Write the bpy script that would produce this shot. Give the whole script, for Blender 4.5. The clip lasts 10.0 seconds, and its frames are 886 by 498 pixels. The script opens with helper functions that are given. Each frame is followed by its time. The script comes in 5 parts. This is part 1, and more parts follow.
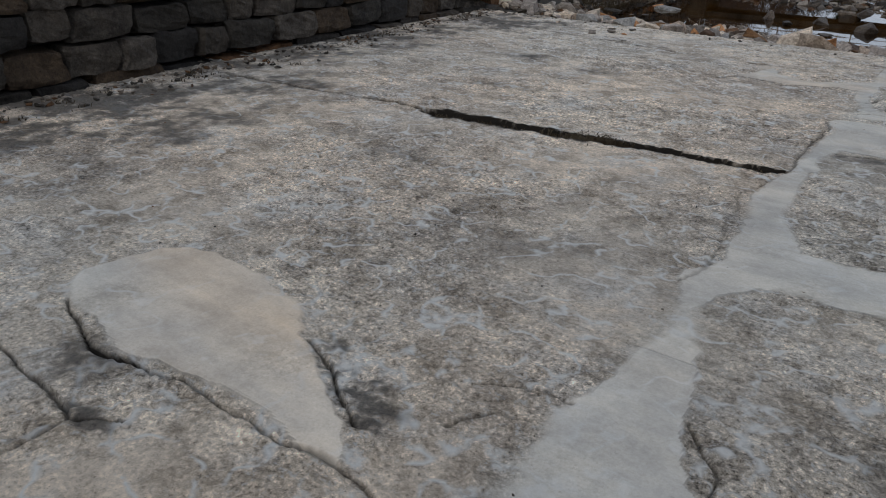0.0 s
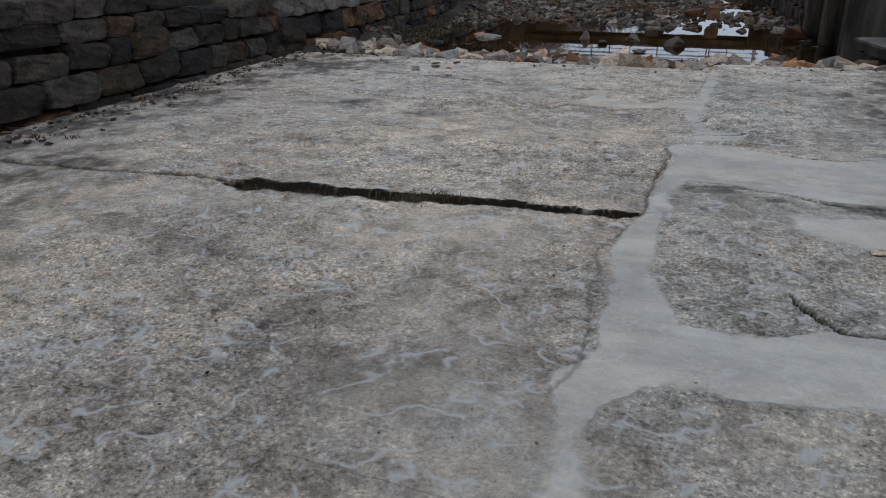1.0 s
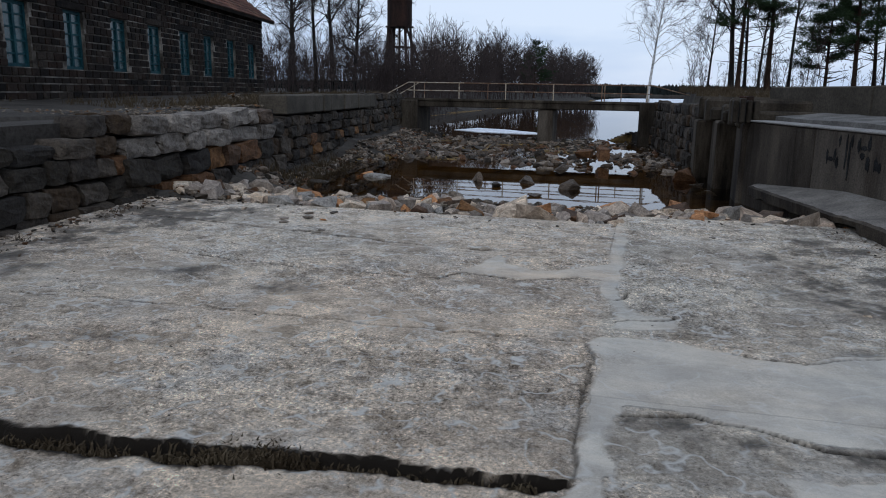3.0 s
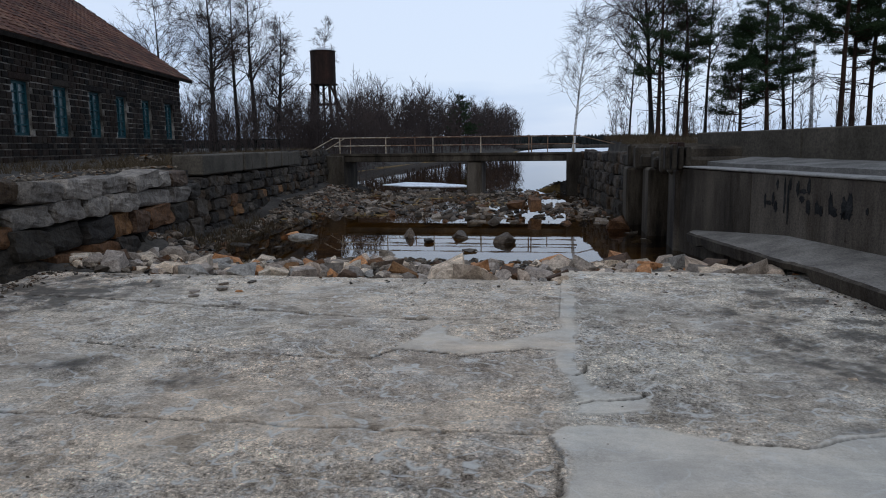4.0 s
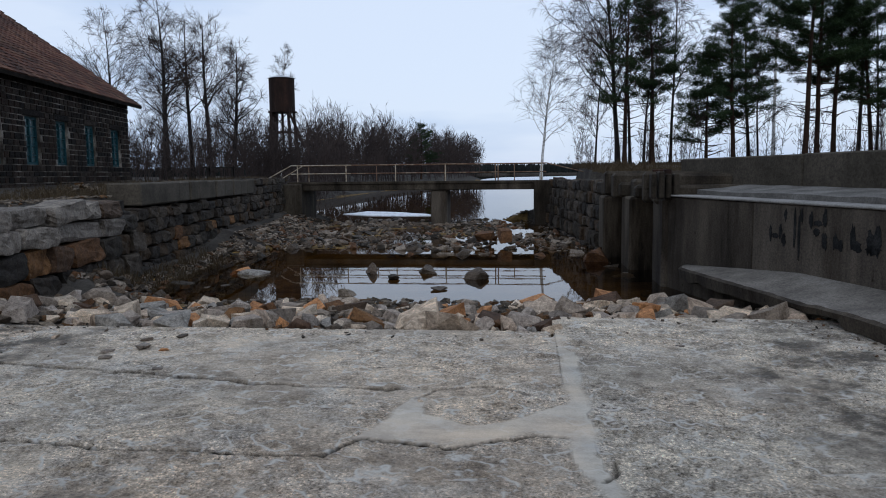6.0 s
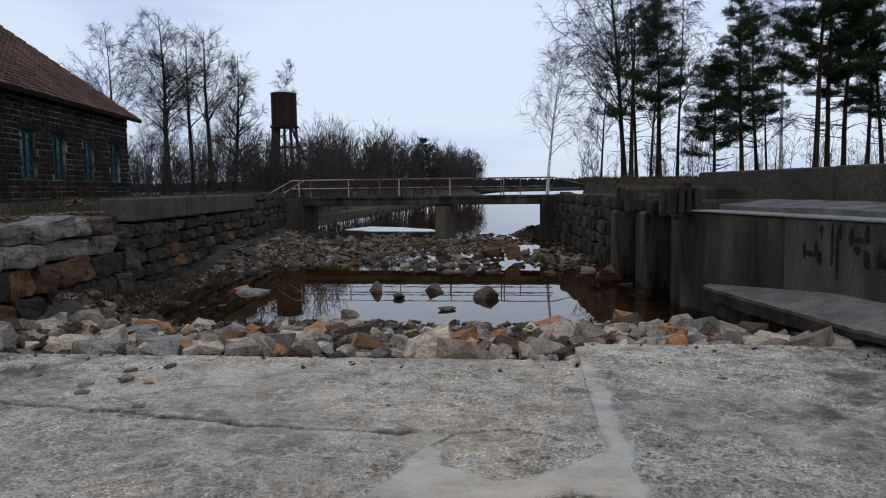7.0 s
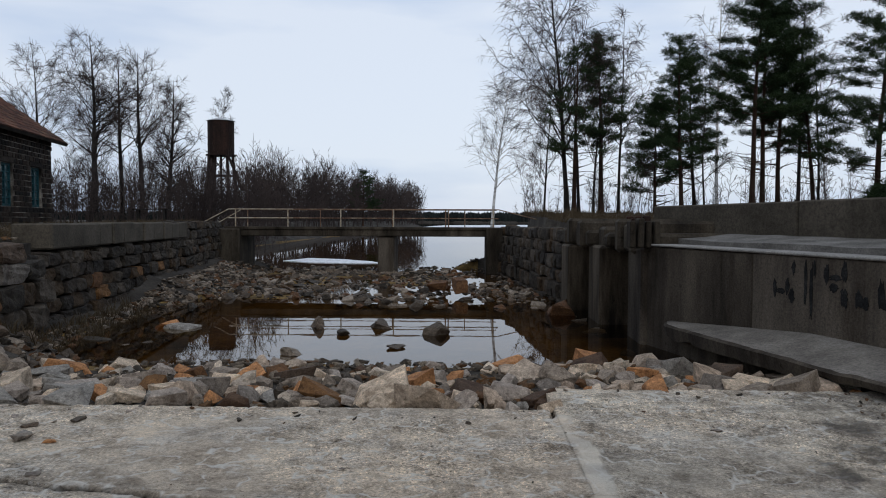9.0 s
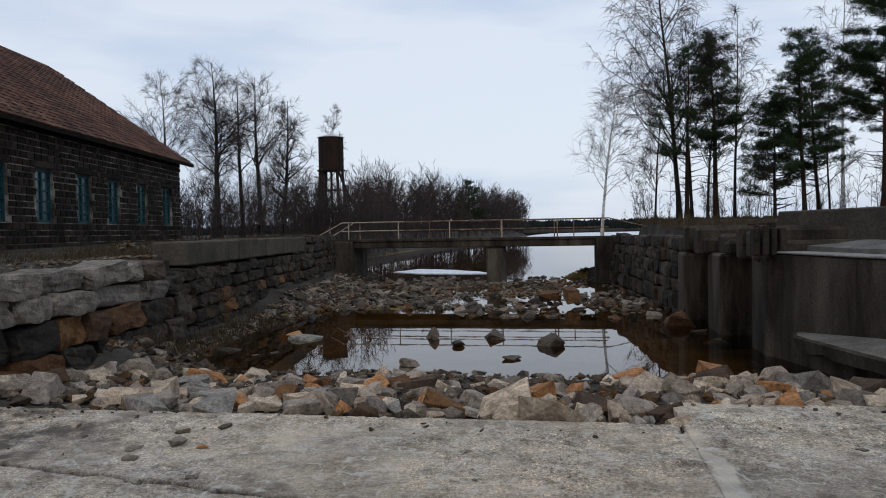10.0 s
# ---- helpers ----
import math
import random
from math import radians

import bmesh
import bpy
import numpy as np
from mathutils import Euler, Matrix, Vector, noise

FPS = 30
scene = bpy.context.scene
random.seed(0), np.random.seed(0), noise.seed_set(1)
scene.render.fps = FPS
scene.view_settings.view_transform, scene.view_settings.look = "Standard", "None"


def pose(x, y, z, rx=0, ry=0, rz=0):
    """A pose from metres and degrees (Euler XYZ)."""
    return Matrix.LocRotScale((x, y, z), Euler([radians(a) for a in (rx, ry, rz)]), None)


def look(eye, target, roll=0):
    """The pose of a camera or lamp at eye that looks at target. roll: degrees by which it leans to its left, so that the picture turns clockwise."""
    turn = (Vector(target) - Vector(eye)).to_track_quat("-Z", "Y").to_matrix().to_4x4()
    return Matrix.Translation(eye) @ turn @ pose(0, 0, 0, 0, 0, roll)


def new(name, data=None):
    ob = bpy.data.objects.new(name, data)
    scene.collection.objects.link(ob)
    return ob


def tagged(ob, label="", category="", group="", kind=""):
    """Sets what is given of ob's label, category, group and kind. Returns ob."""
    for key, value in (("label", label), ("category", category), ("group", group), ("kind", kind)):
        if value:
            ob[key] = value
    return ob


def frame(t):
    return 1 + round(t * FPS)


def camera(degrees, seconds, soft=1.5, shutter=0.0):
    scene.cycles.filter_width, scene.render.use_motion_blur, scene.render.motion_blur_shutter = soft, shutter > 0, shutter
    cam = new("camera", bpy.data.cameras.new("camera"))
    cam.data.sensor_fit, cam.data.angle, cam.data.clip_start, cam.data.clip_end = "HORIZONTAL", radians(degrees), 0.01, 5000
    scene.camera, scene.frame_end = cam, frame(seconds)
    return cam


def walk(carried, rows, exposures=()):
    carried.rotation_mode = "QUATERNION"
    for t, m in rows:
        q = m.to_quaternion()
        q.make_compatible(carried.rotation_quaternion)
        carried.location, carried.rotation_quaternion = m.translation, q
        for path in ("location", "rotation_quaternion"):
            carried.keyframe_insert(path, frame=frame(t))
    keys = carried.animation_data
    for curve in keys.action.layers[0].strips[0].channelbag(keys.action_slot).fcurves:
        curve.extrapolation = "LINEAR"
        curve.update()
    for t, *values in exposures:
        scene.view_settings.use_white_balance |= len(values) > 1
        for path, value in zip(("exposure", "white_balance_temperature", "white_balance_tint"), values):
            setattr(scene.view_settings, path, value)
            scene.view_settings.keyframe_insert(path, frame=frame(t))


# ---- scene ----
cam = camera(62.0, 10.0, 1.0)
PATH = [
    (0, (0.038, -0.451, 1.74), (-1.002, 1.044, 0.912), 2.3),
    (0.5, (-0.179, 0.074, 1.689), (-1.01, 1.711, 0.894), 2.0),
    (1, (-0.316, 0.538, 1.729), (-1.037, 2.248, 0.983), -0.5),
    (1.5, (-0.4, 1.054, 1.728), (-1.158, 2.766, 1.027), 2.0),
    (2, (-0.547, 1.531, 1.73), (-1.085, 3.353, 1.105), 2.5),
    (2.5, (-0.675, 1.959, 1.778), (-1.155, 3.826, 1.246), 0.1),
    (3, (-0.73, 2.429, 1.783), (-1.229, 4.319, 1.363), 1.0),
    (3.2, (-0.758, 2.591, 1.769), (-1.201, 4.497, 1.355), 1.5),
    (4.3, (-0.988, 3.537, 1.764), (-1.299, 5.496, 1.512), -0.8),
    (4.5, (-1.005, 3.679, 1.782), (-1.316, 5.639, 1.527), -0.3),
    (5, (-1.093, 4.109, 1.748), (-1.309, 6.086, 1.533), 0.3),
    (5.5, (-1.204, 4.447, 1.742), (-1.422, 6.424, 1.532), -0.5),
    (7, (-1.495, 5.506, 1.729), (-1.722, 7.487, 1.565), -0.7),
    (7.5, (-1.621, 5.769, 1.718), (-1.954, 7.737, 1.591), -0.2),
    (8, (-1.704, 6.083, 1.677), (-1.913, 8.07, 1.597), -1.7),
    (8.5, (-1.798, 6.29, 1.665), (-1.873, 8.287, 1.592), -0.9),
    (9, (-1.783, 6.313, 1.677), (-1.843, 8.311, 1.601), 0.2),
    (9.5, (-1.829, 6.283, 1.709), (-2.036, 8.271, 1.648), -0.5),
    (10, (-1.929, 6.186, 1.729), (-2.271, 8.155, 1.68), -1.0),
]
walk(cam, [(t, look(eye, target, roll)) for t, eye, target, roll in PATH],
     exposures=[(0, 0, 6150, 10), (0.5, 0, 6000, 10), (1.5, 0, 5980, 10), (3.0, 0, 5900, 10), (4.5, 0, 5960, 10), (5.5, 0, 5950, 10), (7.5, 0, 6150, 10), (9, 0, 6400, 10), (10, 0, 6450, 10)])


# ---- world and light ----
world = bpy.data.worlds.new("overcast")
scene.world = world
world.use_nodes = True
wn, wl = world.node_tree.nodes, world.node_tree.links
wn.clear()
w_out = wn.new("ShaderNodeOutputWorld")
w_bg = wn.new("ShaderNodeBackground")
w_sky = wn.new("ShaderNodeTexSky")
w_sky.sky_type = "NISHITA"
w_sky.sun_disc = False
w_sky.sun_elevation = radians(24)
w_sky.sun_rotation = radians(200)
w_sky.air_density, w_sky.dust_density = 1.0, 2.0
w_co = wn.new("ShaderNodeTexCoord")
w_map = wn.new("ShaderNodeMapping")
w_map.inputs["Scale"].default_value = (1.0, 1.0, 4.0)
w_noise = wn.new("ShaderNodeTexNoise")
w_noise.inputs["Scale"].default_value = 1.6
w_noise.inputs["Detail"].default_value = 5.0
w_ramp = wn.new("ShaderNodeValToRGB")
w_ramp.color_ramp.elements[0].position, w_ramp.color_ramp.elements[0].color = 0.4, (5.0, 6.2, 8.3, 1)
w_ramp.color_ramp.elements[1].position, w_ramp.color_ramp.elements[1].color = 0.58, (7.9, 8.55, 9.6, 1)
w_mix = wn.new("ShaderNodeMixRGB")
w_mix.inputs["Fac"].default_value = 0.86
wl.new(w_co.outputs["Generated"], w_map.inputs["Vector"])
wl.new(w_map.outputs["Vector"], w_noise.inputs["Vector"])
wl.new(w_noise.outputs["Fac"], w_ramp.inputs["Fac"])
wl.new(w_sky.outputs["Color"], w_mix.inputs["Color1"])
wl.new(w_ramp.outputs["Color"], w_mix.inputs["Color2"])
wl.new(w_mix.outputs["Color"], w_bg.inputs["Color"])
w_bg.inputs["Strength"].default_value = 0.1
wl.new(w_bg.outputs["Background"], w_out.inputs["Surface"])

sun = new("sun", bpy.data.lights.new("sun", "SUN"))
sun.data.energy, sun.data.angle, sun.data.color = 0.5, radians(25), (1.0, 0.96, 0.9)
sun.rotation_euler = Euler((radians(52), 0, radians(20)))

# ---- materials ----
def mat(name):
    m = bpy.data.materials.new(name)
    m.use_nodes = True
    nt = m.node_tree
    b = nt.nodes["Principled BSDF"]
    return m, nt, b


def noise_node(nt, scale, detail=4.0, rough=0.6, stretch=None, coords="Object"):
    co = nt.nodes.new("ShaderNodeNewGeometry" if coords == "Position" else "ShaderNodeTexCoord")
    n = nt.nodes.new("ShaderNodeTexNoise")
    n.inputs["Scale"].default_value, n.inputs["Detail"].default_value, n.inputs["Roughness"].default_value = scale, detail, rough
    if stretch:
        mp = nt.nodes.new("ShaderNodeMapping")
        mp.inputs["Scale"].default_value = stretch
        nt.links.new(co.outputs[coords], mp.inputs["Vector"])
        nt.links.new(mp.outputs["Vector"], n.inputs["Vector"])
    else:
        nt.links.new(co.outputs[coords], n.inputs["Vector"])
    return n.outputs["Fac"]


def ramp(nt, fac, *stops):
    r = nt.nodes.new("ShaderNodeValToRGB")
    e = r.color_ramp.elements
    while len(e) < len(stops):
        e.new(0.5)
    for el, (p, c) in zip(e, stops):
        el.position, el.color = p, (*c, 1)
    nt.links.new(fac, r.inputs["Fac"])
    return r.outputs["Color"]


def mixc(nt, fac, a, b, mode="MIX"):
    m = nt.nodes.new("ShaderNodeMixRGB")
    m.blend_type = mode
    for k, v in (("Fac", fac), ("Color1", a), ("Color2", b)):
        if isinstance(v, (int, float)):
            m.inputs[k].default_value = v
        elif isinstance(v, tuple):
            m.inputs[k].default_value = (*v, 1)
        else:
            nt.links.new(v, m.inputs[k])
    return m.outputs["Color"]


def bump(nt, b, height, strength=0.4, distance=0.02):
    n = nt.nodes.new("ShaderNodeBump")
    n.inputs["Strength"].default_value, n.inputs["Distance"].default_value = strength, distance
    nt.links.new(height, n.inputs["Height"])
    nt.links.new(n.outputs["Normal"], b.inputs["Normal"])


def surface(name, dark, mid, light, scale=3.0, fine=40.0, rough=0.85, bumps=0.4, stretch=None, depth=0.02, streak=0.0):
    """A worn surface with blotches, grain and relief, and, where asked, streaks of damp running down."""
    m, nt, b = mat(name)
    big = noise_node(nt, scale, 6, 0.65, stretch)
    small = noise_node(nt, fine, 5, 0.75)
    c = ramp(nt, big, (0.34, dark), (0.5, mid), (0.66, light))
    g = ramp(nt, small, (0.34, (0.5, 0.5, 0.5)), (0.5, (0.95, 0.95, 0.95)), (0.66, (1.3, 1.3, 1.3)))
    c = mixc(nt, 0.85, c, g, "MULTIPLY")
    if streak:
        run = noise_node(nt, 1.1, 6, 0.75, (1, 1, 0.16))
        c = mixc(nt, streak, c, ramp(nt, run, (0.36, (0.34, 0.3, 0.26)), (0.5, (1, 1, 1)), (0.68, (1.3, 1.29, 1.27))), "MULTIPLY")
        pits = noise_node(nt, 7, 3, 0.6)
        c = mixc(nt, streak, c, ramp(nt, pits, (0.27, (0.35, 0.33, 0.3)), (0.36, (1, 1, 1))), "MULTIPLY")
    nt.links.new(c, b.inputs["Base Color"])
    b.inputs["Roughness"].default_value = rough
    b.inputs["Specular IOR Level"].default_value = 0.12 if rough > 0.55 else 0.4
    bump(nt, b, small, bumps, depth)
    return m


def stone_mat(name, colours, speck=0.35, rough=0.8):
    """Stones whose colour differs from piece to piece."""
    m, nt, b = mat(name)
    info = nt.nodes.new("ShaderNodeObjectInfo")
    isl = nt.nodes.new("ShaderNodeNewGeometry")
    add = nt.nodes.new("ShaderNodeMath")
    add.operation = "ADD"
    nt.links.new(info.outputs["Random"], add.inputs[0])
    nt.links.new(isl.outputs["Random Per Island"], add.inputs[1])
    fr = nt.nodes.new("ShaderNodeMath")
    fr.operation = "FRACT"
    nt.links.new(add.outputs[0], fr.inputs[0])
    base = ramp(nt, fr.outputs[0], *[(i / len(colours), c) for i, c in enumerate(colours)])
    base.node.color_ramp.interpolation = "CONSTANT"
    blot = ramp(nt, noise_node(nt, 5.0, 6, 0.7, None, "Position"), (0.36, (0.5, 0.46, 0.42)), (0.48, (0.95, 0.94, 0.92)), (0.64, (1.4, 1.38, 1.33)))
    fine = noise_node(nt, 75, 5, 0.75, None, "Position")
    grain = ramp(nt, fine, (0.3, (0.55, 0.55, 0.55)), (0.5, (0.95, 0.95, 0.95)), (0.68, (1.4, 1.4, 1.4)))
    c = mixc(nt, 0.85, base, blot, "MULTIPLY")
    mott = ramp(nt, noise_node(nt, 24, 6, 0.75, None, "Position"), (0.36, (0.5, 0.48, 0.45)), (0.47, (0.97, 0.96, 0.95)), (0.56, (1.05, 1.05, 1.04)), (0.66, (1.6, 1.58, 1.54)))
    c = mixc(nt, 0.9, c, mott, "MULTIPLY")
    nt.links.new(mixc(nt, speck * 2, c, grain, "MULTIPLY"), b.inputs["Base Color"])
    b.inputs["Roughness"].default_value = rough
    b.inputs["Specular IOR Level"].default_value = 0.18
    lump = noise_node(nt, 15, 5, 0.7, None, "Position")
    ad = nt.nodes.new("ShaderNodeMath")
    ad.operation = "MULTIPLY_ADD"
    ad.inputs[1].default_value = 2.5
    nt.links.new(lump, ad.inputs[0])
    nt.links.new(fine, ad.inputs[2])
    bump(nt, b, ad.outputs[0], 0.9, 0.025)
    return m


M_WALL_STONE = stone_mat("dark_wall_stone", [(0.0406, 0.0334, 0.0257), (0.0589, 0.0475, 0.0362), (0.0294, 0.0246, 0.0204), (0.0761, 0.0607, 0.0460), (0.0487, 0.0396, 0.0317), (0.0649, 0.0431, 0.0257), (0.0366, 0.0299, 0.0226), (0.0893, 0.0730, 0.0573)])
M_ROCK = stone_mat("broken_rock", [(0.4223, 0.3371, 0.2605), (0.5629, 0.4516, 0.3398), (0.2815, 0.2290, 0.1812), (0.6614, 0.5216, 0.3851), (0.4645, 0.2225, 0.0964), (0.4645, 0.3563, 0.2662), (0.2111, 0.1781, 0.1495), (0.2956, 0.2734, 0.2435), (0.3519, 0.2925, 0.2435), (0.6896, 0.5724, 0.4531), (0.5068, 0.4198, 0.3284), (0.3941, 0.3371, 0.2888)])
M_PALE = stone_mat("pale_granite", [(0.1931, 0.1675, 0.1425), (0.2415, 0.2094, 0.1764), (0.1609, 0.1399, 0.1196)])
M_RUST = stone_mat("rusty_stone", [(0.1275, 0.0634, 0.0288), (0.0892, 0.0528, 0.0324), (0.1827, 0.0924, 0.0378), (0.1020, 0.0704, 0.0495)])
M_GRAVEL = stone_mat("dull_gravel", [(0.1078, 0.0866, 0.0660), (0.1540, 0.1234, 0.0912), (0.0693, 0.0568, 0.0444), (0.2002, 0.1629, 0.1230), (0.1232, 0.0658, 0.0300), (0.0924, 0.0762, 0.0600)])
M_WET = stone_mat("damp_stone", [(0.0559, 0.0450, 0.0337), (0.0989, 0.0770, 0.0571), (0.0365, 0.0290, 0.0206), (0.1484, 0.1120, 0.0815), (0.1129, 0.0560, 0.0253), (0.2096, 0.1681, 0.1264), (0.0806, 0.0620, 0.0458), (0.2580, 0.2151, 0.1732)], rough=0.6)
M_CONC = surface("weathered_concrete", (0.055, 0.045, 0.036), (0.097, 0.081, 0.063), (0.137, 0.115, 0.092), 1.3, 30, 0.9, 0.5, (1, 1, 0.35), 0.02, 0.8)
# damp-stained concrete; lens falloff is also put into these colours
M_CONC_DAMP_DIM = surface("damp_dimmed_concrete", (0.021, 0.017, 0.013), (0.046, 0.037, 0.028), (0.080, 0.066, 0.050), 1.2, 30, 0.9, 0.5, (1, 1, 0.3), 0.02, 0.9)
M_PIER = surface("rust_streaked_concrete", (0.0186, 0.0145, 0.0104), (0.0527, 0.0409, 0.0281), (0.0930, 0.0759, 0.0555), 2.2, 30, 0.9, 0.5, (1, 1, 0.15), 0.02, 0.8)
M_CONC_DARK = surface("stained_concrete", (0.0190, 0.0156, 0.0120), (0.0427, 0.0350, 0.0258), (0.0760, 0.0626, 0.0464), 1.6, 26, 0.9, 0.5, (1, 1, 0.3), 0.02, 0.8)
M_COPING = surface("dark_coping_concrete", (0.0488, 0.0415, 0.0308), (0.0725, 0.0614, 0.0468), (0.0977, 0.0828, 0.0640), 1.2, 24, 0.9, 0.5)
M_LEDGE = surface("pale_concrete", (0.085, 0.080, 0.071), (0.140, 0.130, 0.117), (0.190, 0.178, 0.162), 2.0, 35, 0.9, 0.3)
M_LIP = surface("pale_lip", (0.15, 0.142, 0.127), (0.225, 0.212, 0.194), (0.28, 0.265, 0.245), 2.0, 35, 0.9, 0.3)
M_SLAB = surface("ledge_concrete", (0.097, 0.086, 0.074), (0.155, 0.138, 0.118), (0.203, 0.184, 0.160), 1.5, 30, 0.9, 0.35)
M_GROUND = surface("bank_soil", (0.028, 0.024, 0.019), (0.048, 0.041, 0.034), (0.072, 0.064, 0.054), 0.5, 12, 0.95, 0.6, None, 0.05)
M_BED = surface("brown_bed", (0.0765, 0.0496, 0.0180), (0.1530, 0.0960, 0.0315), (0.2295, 0.1472, 0.0510), 0.8, 9, 0.9, 0.5)
M_STEEL = surface("rusty_paint", (0.08, 0.04, 0.025), (0.16, 0.095, 0.06), (0.3, 0.24, 0.17), 3, 40, 0.7, 0.2)
M_STEEL_PALE = surface("worn_cream_paint", (0.2, 0.13, 0.08), (0.36, 0.3, 0.22), (0.5, 0.45, 0.36), 4, 40, 0.6, 0.2)
M_RUSTMETAL = surface("rusted_sheet", (0.011, 0.007, 0.005), (0.022, 0.013, 0.010), (0.040, 0.020, 0.014), 1.2, 14, 0.8, 0.2, (1, 1, 0.3))
M_BARK = surface("grey_bark", (0.013, 0.011, 0.010), (0.023, 0.020, 0.018), (0.042, 0.038, 0.034), 3, 25, 0.95, 0.5, (1, 1, 0.3))
M_BIRCH = surface("birch_bark", (0.2, 0.19, 0.18), (0.62, 0.61, 0.59), (0.75, 0.74, 0.72), 4, 25, 0.8, 0.2, (0.4, 0.4, 2.0))
M_PINEBARK = surface("pine_bark", (0.018, 0.011, 0.007), (0.033, 0.020, 0.014), (0.060, 0.035, 0.022), 2, 25, 0.95, 0.5, (1, 1, 0.3))
M_FARWOOD = surface("distant_conifers", (0.008, 0.01, 0.01), (0.012, 0.015, 0.014), (0.018, 0.021, 0.019), 0.02, 0.5, 0.95, 0.1)
M_NEEDLE = surface("pine_needles", (0.012, 0.022, 0.01), (0.022, 0.038, 0.015), (0.035, 0.055, 0.02), 0.6, 12, 0.8, 0.1)
M_TWIG = surface("bare_twigs", (0.025, 0.018, 0.016), (0.045, 0.034, 0.03), (0.07, 0.052, 0.045), 0.3, 8, 0.95, 0.1)
M_GRASS = surface("dry_grass", (0.036, 0.025, 0.014), (0.060, 0.044, 0.026), (0.090, 0.069, 0.042), 2, 30, 0.9, 0.1)
M_TEAL = surface("teal_paint", (0.0072, 0.0300, 0.0363), (0.0120, 0.0510, 0.0594), (0.0210, 0.0720, 0.0792), 3, 20, 0.6, 0.1)
M_SOOT = surface("black_paint", (0.008, 0.008, 0.008), (0.014, 0.014, 0.014), (0.03, 0.029, 0.028), 5, 40, 0.9, 0.1)
M_ICE = surface("lake_ice", (0.6, 0.62, 0.65), (0.7, 0.72, 0.75), (0.78, 0.8, 0.82), 0.2, 4, 0.5, 0.05)
M_TIN = surface("grey_tin", (0.3, 0.31, 0.32), (0.38, 0.39, 0.4), (0.45, 0.46, 0.47), 2, 20, 0.5, 0.1)
M_FASCIA = surface("dark_eaves", (0.018, 0.014, 0.012), (0.03, 0.025, 0.02), (0.045, 0.036, 0.03), 2, 20, 0.9, 0.1)


def glass_mat():
    m, nt, b = mat("window_glass")
    b.inputs["Base Color"].default_value = (0.012, 0.045, 0.05, 1)
    b.inputs["Roughness"].default_value = 0.25
    b.inputs["Specular IOR Level"].default_value = 0.6
    return m


M_GLASS = glass_mat()


def water_mat():
    m, nt, b = mat("brown_water")
    nt.nodes.remove(b)
    out = nt.nodes["Material Output"]
    fres = nt.nodes.new("ShaderNodeFresnel")
    fres.inputs["IOR"].default_value = 1.9
    gloss = nt.nodes.new("ShaderNodeBsdfGlossy")
    gloss.inputs["Roughness"].default_value = 0.015
    tr = nt.nodes.new("ShaderNodeBsdfTransparent")
    tr.inputs["Color"].default_value = (0.68, 0.52, 0.27, 1)
    mx = nt.nodes.new("ShaderNodeMixShader")
    bp = nt.nodes.new("ShaderNodeBump")
    bp.inputs["Strength"].default_value, bp.inputs["Distance"].default_value = 0.02, 0.02
    nt.links.new(noise_node(nt, 2.5, 2, 0.5), bp.inputs["Height"])
    nt.links.new(bp.outputs["Normal"], gloss.inputs["Normal"])
    nt.links.new(fres.outputs["Fac"], mx.inputs["Fac"])
    nt.links.new(tr.outputs["BSDF"], mx.inputs[1])
    nt.links.new(gloss.outputs["BSDF"], mx.inputs[2])
    nt.links.new(mx.outputs["Shader"], out.inputs["Surface"])
    return m


M_WATER = water_mat()


M_BLOCK = stone_mat("slag_block", [(0.0120, 0.0082, 0.0062), (0.0210, 0.0143, 0.0105), (0.0083, 0.0061, 0.0050), (0.0315, 0.0211, 0.0155), (0.0165, 0.0116, 0.0087), (0.0255, 0.0150, 0.0099), (0.0413, 0.0313, 0.0242)], 0.3, 0.9)
M_MORTAR = surface("lime_mortar", (0.018, 0.014, 0.011), (0.11, 0.093, 0.075), (0.38, 0.335, 0.28), 0.9, 14, 0.95, 0.5, None, 0.03)


def roof_mat():
    m, nt, b = mat("clay_roof_tiles")
    isl = nt.nodes.new("ShaderNodeNewGeometry")
    c = ramp(nt, isl.outputs["Random Per Island"], (0.0, (0.045, 0.022, 0.015)), (0.35, (0.082, 0.034, 0.021)), (0.7, (0.11, 0.046, 0.028)), (1.0, (0.14, 0.075, 0.047)))
    blot = ramp(nt, noise_node(nt, 0.35, 5, 0.65), (0.36, (0.5, 0.52, 0.5)), (0.62, (1.15, 1.1, 1.05)))
    nt.links.new(mixc(nt, 0.85, c, blot, "MULTIPLY"), b.inputs["Base Color"])
    b.inputs["Roughness"].default_value = 0.85
    b.inputs["Specular IOR Level"].default_value = 0.15
    bump(nt, b, noise_node(nt, 12, 4, 0.6), 0.3, 0.02)
    return m


M_ROOF = roof_mat()


